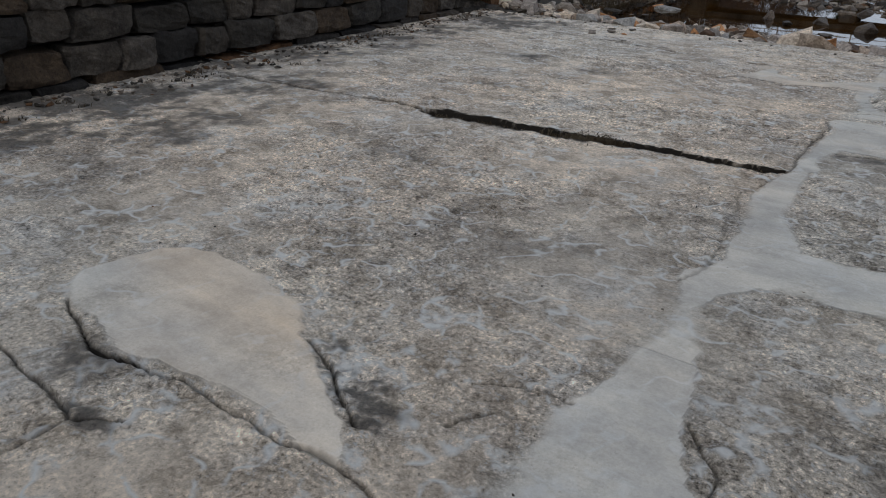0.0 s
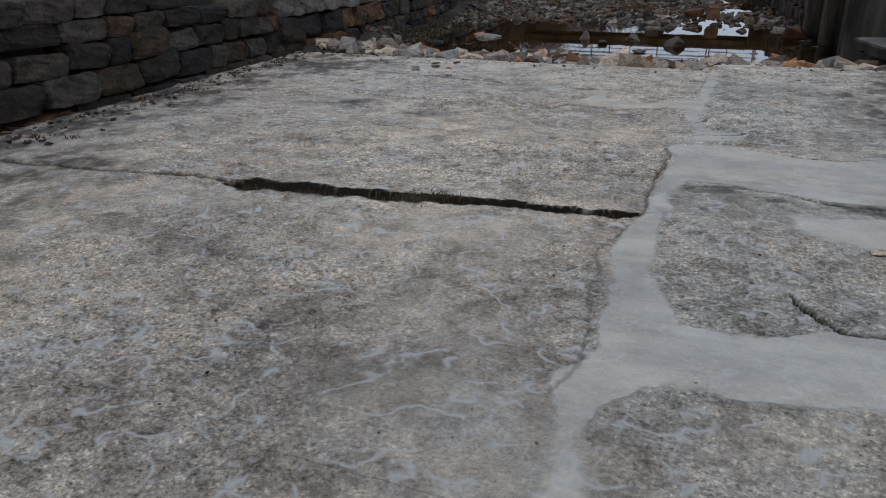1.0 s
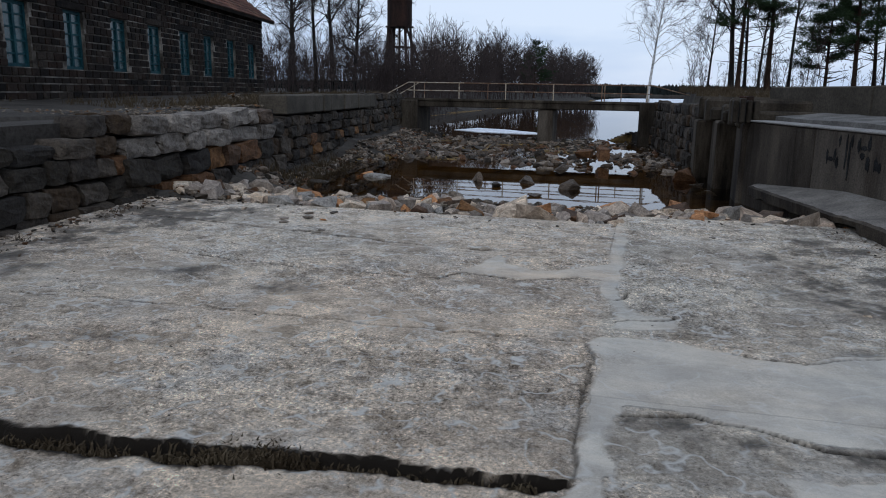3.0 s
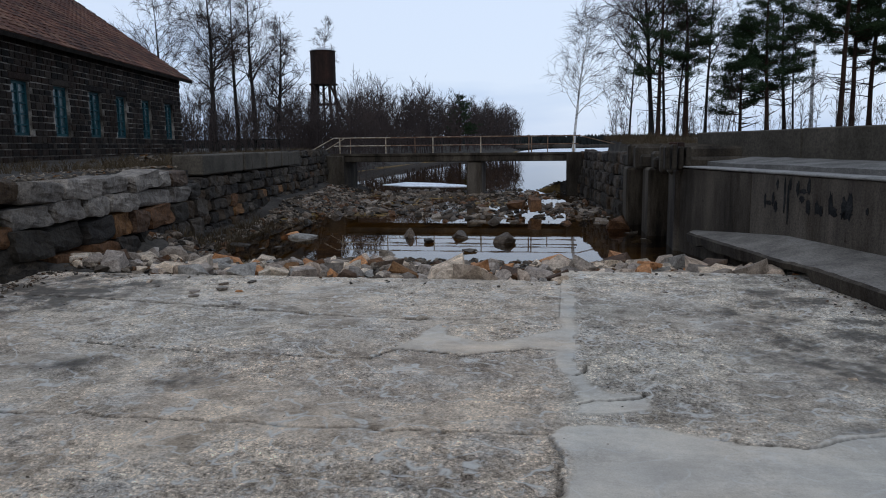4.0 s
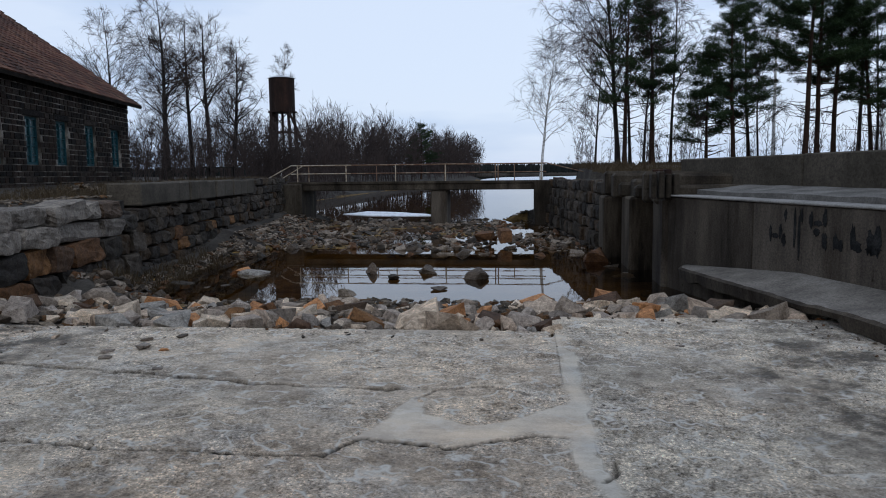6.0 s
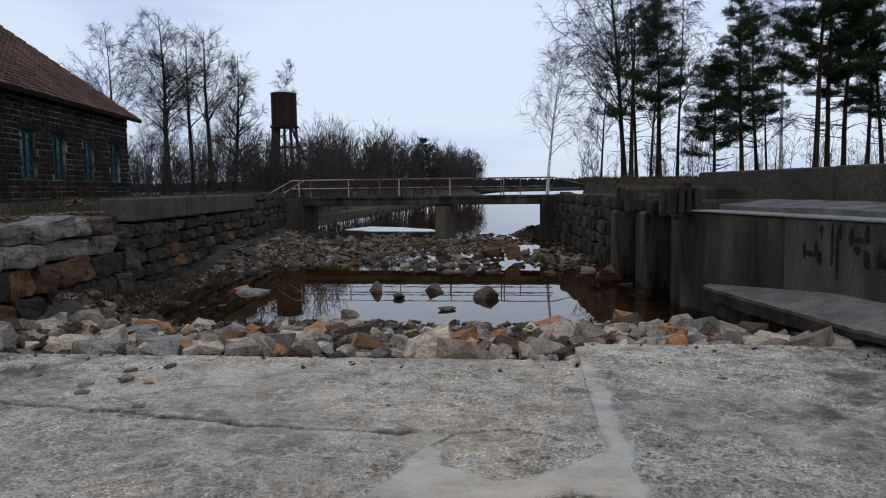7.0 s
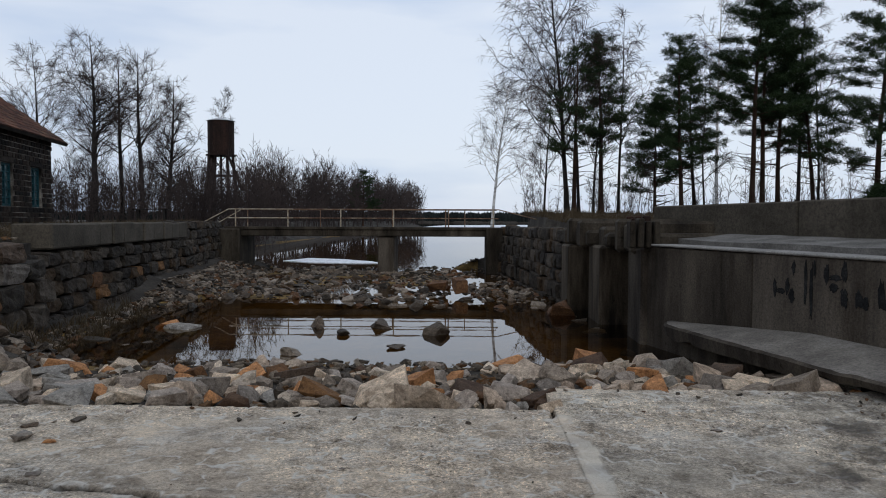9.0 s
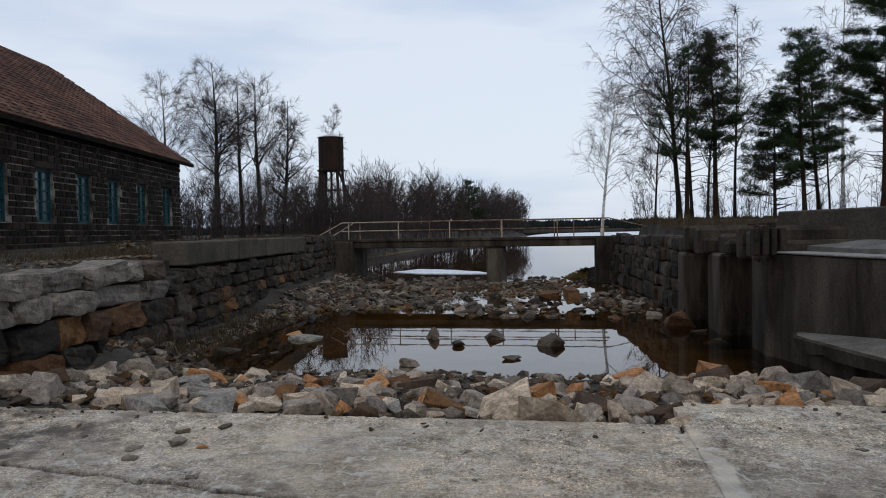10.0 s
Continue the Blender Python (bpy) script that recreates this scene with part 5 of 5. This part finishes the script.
# ---- trees ----
class Sticks:
    """Collects tapered sticks for one mesh."""

    def __init__(self):
        self.v, self.f = [], []

    def stick(self, pts, radii, sides):
        base = len(self.v)
        for k, (p, r) in enumerate(zip(pts, radii)):
            d = (pts[min(k + 1, len(pts) - 1)] - pts[max(k - 1, 0)]).normalized()
            s = d.cross(Vector((0.31, 0.77, 0.55))).normalized()
            t = d.cross(s)
            for j in range(sides):
                a = 2 * math.pi * j / sides
                q = p + (s * math.cos(a) + t * math.sin(a)) * r
                self.v.append((q.x, q.y, q.z))
        for k in range(len(pts) - 1):
            for j in range(sides):
                a, b = base + k * sides + j, base + k * sides + (j + 1) % sides
                self.f.append((a, b, b + sides, a + sides))

    def mesh(self, name, material):
        me = bpy.data.meshes.new(name)
        me.from_pydata(self.v, [], self.f)
        me.materials.append(material)
        return me


def wander(rnd, start, way, length, n, bend, lift=0.0):
    pts = [start.copy()]
    d = way.normalized()
    for _ in range(n):
        d = (d + Vector((rnd.uniform(-bend, bend), rnd.uniform(-bend, bend), rnd.uniform(-bend, bend) + lift))).normalized()
        pts.append(pts[-1] + d * (length / n))
    return pts


def at_along(pts, t):
    k = min(int(t * (len(pts) - 1)), len(pts) - 2)
    u = t * (len(pts) - 1) - k
    return pts[k].lerp(pts[k + 1], u), (pts[k + 1] - pts[k]).normalized()


def off_way(rnd, d, angle):
    s = d.cross(Vector((rnd.uniform(-1, 1), rnd.uniform(-1, 1), rnd.uniform(-0.4, 0.4)))).normalized()
    return (d * math.cos(angle) + s * math.sin(angle)).normalized()


def bare_tree(name, label, x, y, z, height, seed, radius=0.16, bark=None, limbs=20, first=0.3, spread=0.34, droop=0.03, stems=1, twigs=5, lean=0.0, group="bare trees on the banks", upward=0.9, twig=0.01):
    """A leafless tree: tapered trunk and limbs, then branches and twigs."""
    rnd = random.Random(seed)
    tree = thing(name, label, "tree", group, at=(x, y, z))
    wood, fine = Sticks(), Sticks()
    for s in range(stems):
        h = height * (1 if s == 0 else rnd.uniform(0.75, 0.95))
        start = Vector((rnd.uniform(-0.5, 0.5), rnd.uniform(-0.5, 0.5), -0.1)) if s else Vector((0, 0, -0.1))
        trunk = wander(rnd, start, Vector((lean + rnd.uniform(-0.02, 0.02), rnd.uniform(-0.02, 0.02), 1)), h, 10, 0.04)
        wood.stick(trunk, [radius * (1 - 0.93 * k / 10) * (1.35 if k == 0 else 1) for k in range(11)], 7)
        for _ in range(limbs):
            t = first + (0.97 - first) * rnd.random() ** 0.85
            p, d = at_along(trunk, t)
            ln = h * spread * (1.12 - t) * rnd.uniform(0.6, 1.25) + 0.3
            way = off_way(rnd, Vector((0, 0, 1)), rnd.uniform(0.55, 1.15) * (1.25 - 0.35 * upward))
            limb = wander(rnd, p, way, ln, 6, 0.2, 0.07 * upward)
            r0 = max(0.012, radius * (1 - 0.9 * t) * 0.42)
            wood.stick(limb, [r0 * (1 - 0.85 * k / 6) for k in range(7)], 4)
            for _ in range(max(3, int(ln * 3.2))):
                q, e = at_along(limb, rnd.uniform(0.2, 1.0))
                bl = ln * rnd.uniform(0.18, 0.42)
                br = wander(rnd, q, off_way(rnd, e, rnd.uniform(0.4, 0.9)), bl, 4, 0.25, 0.04 - droop)
                fine.stick(br, [twig * 1.5, twig * 1.3, twig * 1.1, twig * 0.9, twig * 0.6], 3)
                for _ in range(twigs):
                    u, g = at_along(br, rnd.uniform(0.25, 1.0))
                    tw = wander(rnd, u, off_way(rnd, g, rnd.uniform(0.35, 0.9)), rnd.uniform(0.3, 0.8), 2, 0.25, -droop * 3)
                    fine.stick(tw, [twig, twig * 0.8, twig * 0.5], 3)
    piece("trunk", wood.mesh("trunk", bark or M_BARK), tree)
    piece("crown", fine.mesh("crown", M_TWIG), tree, None, "bare twigs")
    return tree


def pine_tree(x, y, z, height, seed, radius=0.17, first=0.3, spread=0.2, dense=1.0, label="tall dark-green pine with a ragged crown", bare=0.0):
    """A pine: trunk, whorled boughs, and sprays of needles in uneven plates."""
    rnd = random.Random(seed)
    tree = thing("pine_tree", label, "tree", "pines on the bank", at=(x, y, z))
    wood, vs, fs = Sticks(), [], []
    trunk = wander(rnd, Vector((0, 0, -0.1)), Vector((rnd.uniform(-0.03, 0.03), rnd.uniform(-0.03, 0.03), 1)), height, 10, 0.03)
    wood.stick(trunk, [radius * (1 - 0.92 * k / 10) * (1.3 if k == 0 else 1) for k in range(11)], 8)
    t = first * 0.55
    while t < 0.985:
        for _ in range(rnd.randint(2, 4)):
            p, d = at_along(trunk, t + rnd.uniform(-0.012, 0.012) if t < 0.97 else t)
            a = rnd.uniform(0, 6.28)
            up = 0.12 + 0.55 * max(0, t - 0.55)
            ln = height * spread * (0.25 + 1.25 * (1 - t) ** 0.75) * rnd.uniform(0.55, 1.2)
            if t < first:
                ln *= 0.45
            bough = wander(rnd, p, Vector((math.cos(a), math.sin(a), up)), ln, 5, 0.14, 0.03)
            wood.stick(bough, [0.035 * (1.1 - t), 0.03 * (1.1 - t), 0.025 * (1.1 - t), 0.02 * (1.1 - t), 0.012, 0.006], 4)
            if t < first or rnd.random() < bare:
                continue
            for _ in range(int((4 + ln * 5) * dense)):
                q, e = at_along(bough, rnd.uniform(0.3, 1.0))
                c = q + Vector((rnd.gauss(0, 0.16), rnd.gauss(0, 0.16), rnd.gauss(0.06, 0.08)))
                for _ in range(26):
                    w = Vector((rnd.gauss(0, 1), rnd.gauss(0, 1), rnd.gauss(0.35, 0.7))).normalized()
                    b = c + Vector((rnd.gauss(0, 0.09), rnd.gauss(0, 0.09), rnd.gauss(0, 0.06)))
                    n = w.cross(Vector((rnd.uniform(-1, 1), rnd.uniform(-1, 1), rnd.uniform(-1, 1)))).normalized() * 0.016
                    tip = b + w * rnd.uniform(0.12, 0.26)
                    i = len(vs)
                    vs.extend(((b - n)[:], (b + n)[:], tip[:]))
                    fs.append((i, i + 1, i + 2))
        t += rnd.uniform(0.022, 0.045)
    piece("trunk", wood.mesh("trunk", M_PINEBARK), tree)
    me = bpy.data.meshes.new("crown")
    me.from_pydata(vs, [], fs)
    me.materials.append(M_NEEDLE)
    piece("crown", me, tree, None, "dark green needles")
    return tree


ALDER = "tall leafless dark alder behind the bank wall"
bare_tree("alder_tree", "pale leafless tree far behind the stone building", -45.7, 81.3, 1.4, 18.5, 1, 0.2, None, 34, 0.36, 0.5, twigs=6, twig=0.013, upward=0.6)
bare_tree("alder_tree", ALDER, -28.2, 58.3, 1.5, 13.4, 2, 0.25, None, 34, 0.36, 0.42, stems=2, twigs=6, upward=0.5)
bare_tree("alder_tree", ALDER, -27.2, 60.3, 1.5, 12.2, 3, 0.21, None, 30, 0.4, 0.4, twigs=6, lean=0.05, upward=0.5)
bare_tree("alder_tree", ALDER, -25.4, 59.8, 1.5, 12.4, 4, 0.22, None, 32, 0.4, 0.44, twigs=6, lean=0.0, upward=0.5)
bare_tree("alder_tree", ALDER, -23.0, 58.3, 1.5, 10.2, 5, 0.2, None, 60, 0.14, 0.28, twigs=8, upward=0.3)
bare_tree("alder_tree", ALDER, -30.5, 62.0, 1.5, 10.5, 20, 0.13, None, 30, 0.25, 0.34, twigs=6)
bare_tree("birch_tree", "pale leafless birch behind the water tower", -47.4, 141.7, 1.3, 25.0, 6, 0.2, M_BIRCH, 40, 0.6, 0.24, twigs=6, twig=0.013)
bare_tree("birch_tree", "slim white birch beside the end of the footbridge", -0.6, 38.9, 1.35, 6.3, 27, 0.075, M_BIRCH, 44, 0.24, 0.34, lean=0.0, upward=1.0, group="birches", twig=0.005)
bare_tree("birch_tree", "tall grey birch with drooping bare twigs", 4.0, 48.5, 2.0, 16.5, 8, 0.15, M_BARK, 60, 0.14, 0.36, droop=0.16, twigs=8, group="birches", twig=0.009)
bare_tree("birch_tree", "slender grey birch among the pines", 4.9, 50.0, 2.0, 12.0, 9, 0.1, M_BARK, 34, 0.2, 0.26, droop=0.1, group="birches")
bare_tree("birch_tree", "slender grey birch among the pines", 5.3, 47.5, 2.0, 9.0, 10, 0.08, M_BARK, 26, 0.2, 0.26, group="birches")
bare_tree("birch_tree", "slender grey birch among the pines", 2.8, 49.5, 2.0, 8.0, 11, 0.07, M_BARK, 26, 0.2, 0.3, group="birches")
bare_tree("birch_tree", "slender grey birch among the pines", 7.6, 52.0, 2.0, 12.5, 12, 0.1, M_BARK, 34, 0.3, 0.28, droop=0.1, group="birches")
bare_tree("birch_tree", "pale tall birch behind the pines", 15.6, 58.0, 2.0, 17.0, 13, 0.14, M_BIRCH, 40, 0.35, 0.28, droop=0.12, group="birches")
bare_tree("birch_tree", "slender grey birch among the pines", 12.2, 50.0, 2.0, 8.0, 14, 0.07, M_BARK, 26, 0.2, 0.3, group="birches")
bare_tree("birch_tree", "pale tall birch behind the pines", 20.2, 56.0, 2.0, 16.0, 15, 0.14, M_BARK, 38, 0.35, 0.28, droop=0.12, group="birches")
bare_tree("birch_tree", "slender grey birch among the pines", 18.3, 49.0, 2.0, 11.0, 16, 0.08, M_BARK, 28, 0.25, 0.26, group="birches")

pine_tree(5.9, 48.3, 2.0, 10.4, 41, 0.16, 0.36, 0.2, 1.5, "dark pine with a bare lower trunk")
pine_tree(4.2, 47.2, 2.0, 9.4, 42, 0.14, 0.34, 0.22, 0.8, "thin half-bare pine beside the birch", 0.4)
pine_tree(9.9, 46.5, 1.9, 9.9, 43, 0.13, 0.26, 0.22, 1.4)
pine_tree(8.7, 47.6, 1.9, 6.6, 44, 0.1, 0.2, 0.28, 1.2, "shorter bushy dark-green pine")
pine_tree(12.4, 52.5, 2.0, 10.6, 45, 0.12, 0.35, 0.18, 1.2)
pine_tree(13.2, 45.5, 1.9, 15.0, 46, 0.15, 0.33, 0.18, 2.0, "tall reddish-trunked pine with a high crown")
pine_tree(14.2, 46.6, 1.9, 14.6, 47, 0.14, 0.33, 0.18, 2.0, "tall reddish-trunked pine with a high crown")
pine_tree(15.4, 47.5, 1.9, 13.6, 53, 0.14, 0.3, 0.19, 1.9, "tall reddish-trunked pine with a high crown")
pine_tree(19.9, 46.0, 1.9, 12.8, 48, 0.17, 0.2, 0.25, 1.9)
pine_tree(17.6, 48.0, 1.9, 10.6, 49, 0.13, 0.3, 0.2, 1.5)
pine_tree(23.5, 47.0, 1.9, 14.0, 50, 0.18, 0.3, 0.22, 1.3)
pine_tree(26.0, 43.0, 1.9, 13.0, 52, 0.17, 0.3, 0.22, 1.3)
for k, (x, y, h) in enumerate(((18.0, 42.0, 1.5), (20.0, 43.0, 1.9), (21.6, 42.5, 1.6))):
    pine_tree(x, y, 1.9, h, 80 + k, 0.05, 0.05, 0.6, 1.6, "low dark juniper bush behind the parapet")


pine_tree(-21.8, 150.0, 0.6, 11.0, 54, 0.2, 0.3, 0.3, 1.5, "lone dark pine in the leafless lakeside wood")
for k, (x, y, h) in enumerate(((-26.0, 255.0, 15.5), (-23.5, 262.0, 15.0), (-21.4, 258.0, 14.5), (-19.6, 266.0, 13.6), (-18.4, 262.0, 12.4))):
    bare_tree("alder_tree", "slim leafless tree on the far lake shore", x, y, 0.4, h, 60 + k, 0.2, None, 26, 0.4, 0.2, twigs=4, twig=0.03)


def thicket(name, label, spots, material, twigs=3, sides=3, category="wood"):
    """Many thin leafless stems joined, for woods that nobody could count."""
    rnd = random.Random(len(spots))
    st = Sticks()
    for x, y, z, h in spots:
        trunk = wander(rnd, Vector((x, y, z - 0.2)), Vector((rnd.uniform(-0.12, 0.12), rnd.uniform(-0.12, 0.12), 1)), h, 4, 0.08)
        r = 0.008 * h
        st.stick(trunk, [r, r * 0.8, r * 0.6, r * 0.35, 0.01], sides)
        for _ in range(int(6 + twigs * 4)):
            p, d = at_along(trunk, rnd.uniform(0.2, 1.0))
            b = wander(rnd, p, off_way(rnd, Vector((0, 0, 1)), rnd.uniform(0.3, 0.9)), h * rnd.uniform(0.1, 0.28), 2, 0.2, 0.05)
            st.stick(b, [r * 0.3, r * 0.2, 0.008], sides)
            for _ in range(twigs):
                q, e = at_along(b, rnd.uniform(0.3, 1))
                w = wander(rnd, q, off_way(rnd, e, rnd.uniform(0.3, 0.8)), h * rnd.uniform(0.05, 0.12), 1, 0.2)
                st.stick(w, [r * 0.34, 0.012], sides)
    return tagged(new(name, st.mesh(name, material)), label, category, kind="stuff")


rw = random.Random(61)
spots = []
for _ in range(560):
    t = rw.random()
    y = 88 + 190 * t ** 1.3
    edge = (-21.5 + 0.03 * (y - 100)) if y > 100 else -24.0
    x = edge - abs(rw.gauss(0, 9)) - 0.5
    tall = rw.uniform(5, 9) + 0.022 * (y - 88)
    if y < 170 and -0.375 < (x + 1.8) / (y - 6.3) < -0.3:
        tall *= 0.45
    spots.append((x, y, 0.6, tall))
for _ in range(120):
    x, y = rw.uniform(-70, -22), rw.uniform(75, 120)
    spots.append((x, y, 1.0, rw.uniform(4, 9) * (0.45 if -0.375 < (x + 1.8) / (y - 6.3) < -0.3 else 1)))
thicket("far_wood", "dense leafless grey-brown wood along the lake shore", spots, M_TWIG, 4)
spots = [(rw.uniform(-34, -16), rw.uniform(47, 66), 1.3, rw.uniform(1.6, 4.2)) for _ in range(300)]
spots += [(rw.uniform(-22, -16), rw.uniform(60, 85), 1.0, rw.uniform(2, 5)) for _ in range(160)]
thicket("brushwood", "tangled bare brushwood behind the bank wall", spots, M_TWIG, 3)
spots = [(rw.uniform(1.5, 26), rw.uniform(44, 60), 1.9, rw.uniform(1.0, 3.4)) for _ in range(160)]
spots += [(rw.uniform(-17.5, -12.6), rw.uniform(43, 50), 0.8, rw.uniform(2.4, 4.4)) for _ in range(60)]
spots += [(rw.uniform(-13.5, -11.2), rw.uniform(40, 46), 0.3, rw.uniform(0.8, 2.0)) for _ in range(40)]
thicket("brushwood", "thin bare brushwood under the pines", spots, M_TWIG, 2)


def far_forest():
    rnd = random.Random(71)
    vs, fs = [], []
    for _ in range(3600):
        x, y = rnd.uniform(-640, 640), rnd.uniform(904, 960)
        h, r = rnd.uniform(9.5, 14), rnd.uniform(3.5, 5.5)
        i = len(vs)
        vs += [(x - r, y, 1), (x, y - r, 1), (x + r, y, 1), (x, y + r, 1), (x - r * 0.7, y, h * 0.6), (x, y - r * 0.7, h * 0.6), (x + r * 0.7, y, h * 0.6), (x, y + r * 0.7, h * 0.6), (x, y, h)]
        for j in range(4):
            k = (j + 1) % 4
            fs += [(i + j, i + k, i + 4 + k, i + 4 + j), (i + 4 + j, i + 4 + k, i + 8)]
    return tagged(new("far_forest", mesh_of("far_forest", vs, fs, M_FARWOOD)), "low dark conifer forest on the far lake shore", "forest", kind="stuff")


far_forest()


def grass(name, label, spots, material=None):
    rnd = random.Random(len(spots) + 3)
    vs, fs = [], []
    for x, y, z, h in spots:
        for _ in range(7):
            a, ln = rnd.uniform(0, 6.28), h * rnd.uniform(0.5, 1.2)
            bx, by = x + rnd.gauss(0, 0.05), y + rnd.gauss(0, 0.05)
            ox, oy = math.cos(a) * ln * rnd.uniform(0.2, 0.8), math.sin(a) * ln * rnd.uniform(0.2, 0.8)
            i = len(vs)
            w = 0.006
            vs += [(bx - w, by, z), (bx + w, by + w, z), (bx + ox * 0.4 + w, by + oy * 0.4, z + ln * 0.6), (bx + ox * 0.4 - w, by + oy * 0.4, z + ln * 0.6), (bx + ox, by + oy, z + ln * rnd.uniform(0.6, 0.95))]
            fs += [(i, i + 1, i + 2, i + 3), (i + 3, i + 2, i + 4)]
    return tagged(new(name, mesh_of(name, vs, fs, material or M_GRASS)), label, "grass", kind="stuff")


spots = []
for _ in range(1700):
    y = rw.uniform(18, 46)
    x = left_wall_x(min(y, 37)) - 0.9 - abs(rw.gauss(0, 2.2))
    spots.append((x, y, land_height(x, y) - 0.02, rw.uniform(0.1, 0.35)))
for _ in range(1300):
    y = rw.uniform(23, 46)
    x = right_edge_x(min(y, 37)) + 0.7 + abs(rw.gauss(0, 3.0))
    spots.append((x, y, land_height(x, y) - 0.02, rw.uniform(0.12, 0.45)))
for _ in range(160):
    y = rw.uniform(17, 24)
    x = left_wall_x(y) + rw.uniform(0.0, 0.8)
    spots.append((x, y, land_height(x, y) - 0.02, rw.uniform(0.15, 0.4)))
grass("dry_grass", "dry yellow-brown grass along the tops of the banks", spots)


def picnic_table(x, y, z):
    tb = thing("picnic_table", "weathered wooden table standing on the grassy bank", "table", at=(x, y, z), rz=12)
    part("tabletop", boxes(*[(-0.8, 0.8, -0.36 + 0.15 * k, -0.23 + 0.15 * k, 0.7, 0.745) for k in range(5)], bevel=0.008), M_BARK, tb)
    for sx in (-0.6, 0.6):
        part("leg", boxes((sx - 0.04, sx + 0.04, -0.3, -0.2, 0, 0.7), bevel=0.008), M_BARK, tb)
        part("leg", boxes((sx - 0.04, sx + 0.04, 0.2, 0.3, 0, 0.7), bevel=0.008), M_BARK, tb)


picnic_table(-16.7, 41.0, 1.45)

# moss and litter in the open joint
spots = []
for _ in range(240):
    u = rw.random()
    spots.append((-4.1 + 3.0 * u + rw.gauss(0, 0.02), 5.24 + 0.33 * u + rw.gauss(0, 0.03), -0.09, rw.uniform(0.04, 0.09)))
for _ in range(130):
    spots.append((-2.5 + rw.gauss(0, 0.14), 5.46 + rw.gauss(0, 0.05), -0.04, rw.uniform(0.04, 0.07)))
for _ in range(30):
    y = rw.uniform(2, 12)
    spots.append((left_wall_x(y) + 0.2 + abs(rw.gauss(0, 0.2)), y, 0.0, rw.uniform(0.03, 0.07)))
grass("moss_litter", "brown moss and dead grass in the open joint", spots)

# masonry blocks of the works' long wall, proud of their mortar
BLOCK_UNIT = []
for k in range(6):
    rb_ = random.Random(400 + k)
    f = [(sx * (0.5 - rb_.uniform(0, 0.07)), -1.0 + rb_.uniform(0, 0.25), sz * (0.5 - rb_.uniform(0, 0.08))) for sx, sz in ((-1, -1), (1, -1), (1, 1), (-1, 1))]
    g = [(sx * 0.5, 0.3, sz * 0.5) for sx, sz in ((-1, -1), (1, -1), (1, 1), (-1, 1))]
    BLOCK_UNIT.append(mesh_of("block", f + g, [(0, 1, 2, 3), (0, 4, 5, 1), (1, 5, 6, 2), (2, 6, 7, 3), (3, 7, 4, 0)], M_BLOCK))
rb_ = random.Random(410)
vs, fs, singles = [], [], 0
z = 0.9
while z < EAVE - 0.15:
    hgt = rb_.uniform(0.2, 0.27)
    x = rb_.uniform(-0.3, 0.0)
    while x < B_LEN - 0.2:
        ln = rb_.uniform(0.26, 0.52)
        c, up = x + ln / 2, z + hgt / 2
        x += ln
        if any(a < c + ln / 2 and c - ln / 2 < b for a, b in WIN) and W_Z0 - hgt * 0.5 < up < W_Z1 + 0.32:
            c1 = next((a, b) for a, b in WIN if a < c + ln / 2 and c - ln / 2 < b)
            if c1[0] < c < c1[1]:
                continue
            lo, hi = (c - ln / 2, min(c + ln / 2, c1[0])) if c < c1[0] else (max(c - ln / 2, c1[1]), c + ln / 2)
            c, ln = (lo + hi) / 2, hi - lo
            if ln < 0.1:
                continue
        size = (ln - 0.035, 0.045, hgt - 0.035)
        me = rb_.choice(BLOCK_UNIT)
        if 21.0 < c < 25.5 and singles < 290:
            piece("block", me, works, Matrix.Translation((c, 0, up)) @ Matrix.Diagonal((*size, 1)))
            singles += 1
        else:
            i = len(vs)
            vs += [(c + v.co.x * size[0], v.co.y * size[1], up + v.co.z * size[2]) for v in me.vertices]
            fs += [tuple(i + q for q in p.vertices) for p in me.polygons]
    z += hgt
tagged(piece("masonry", mesh_of("masonry", vs, fs, M_BLOCK), works, None, "dark slag and rubble blocks"), kind="stuff")
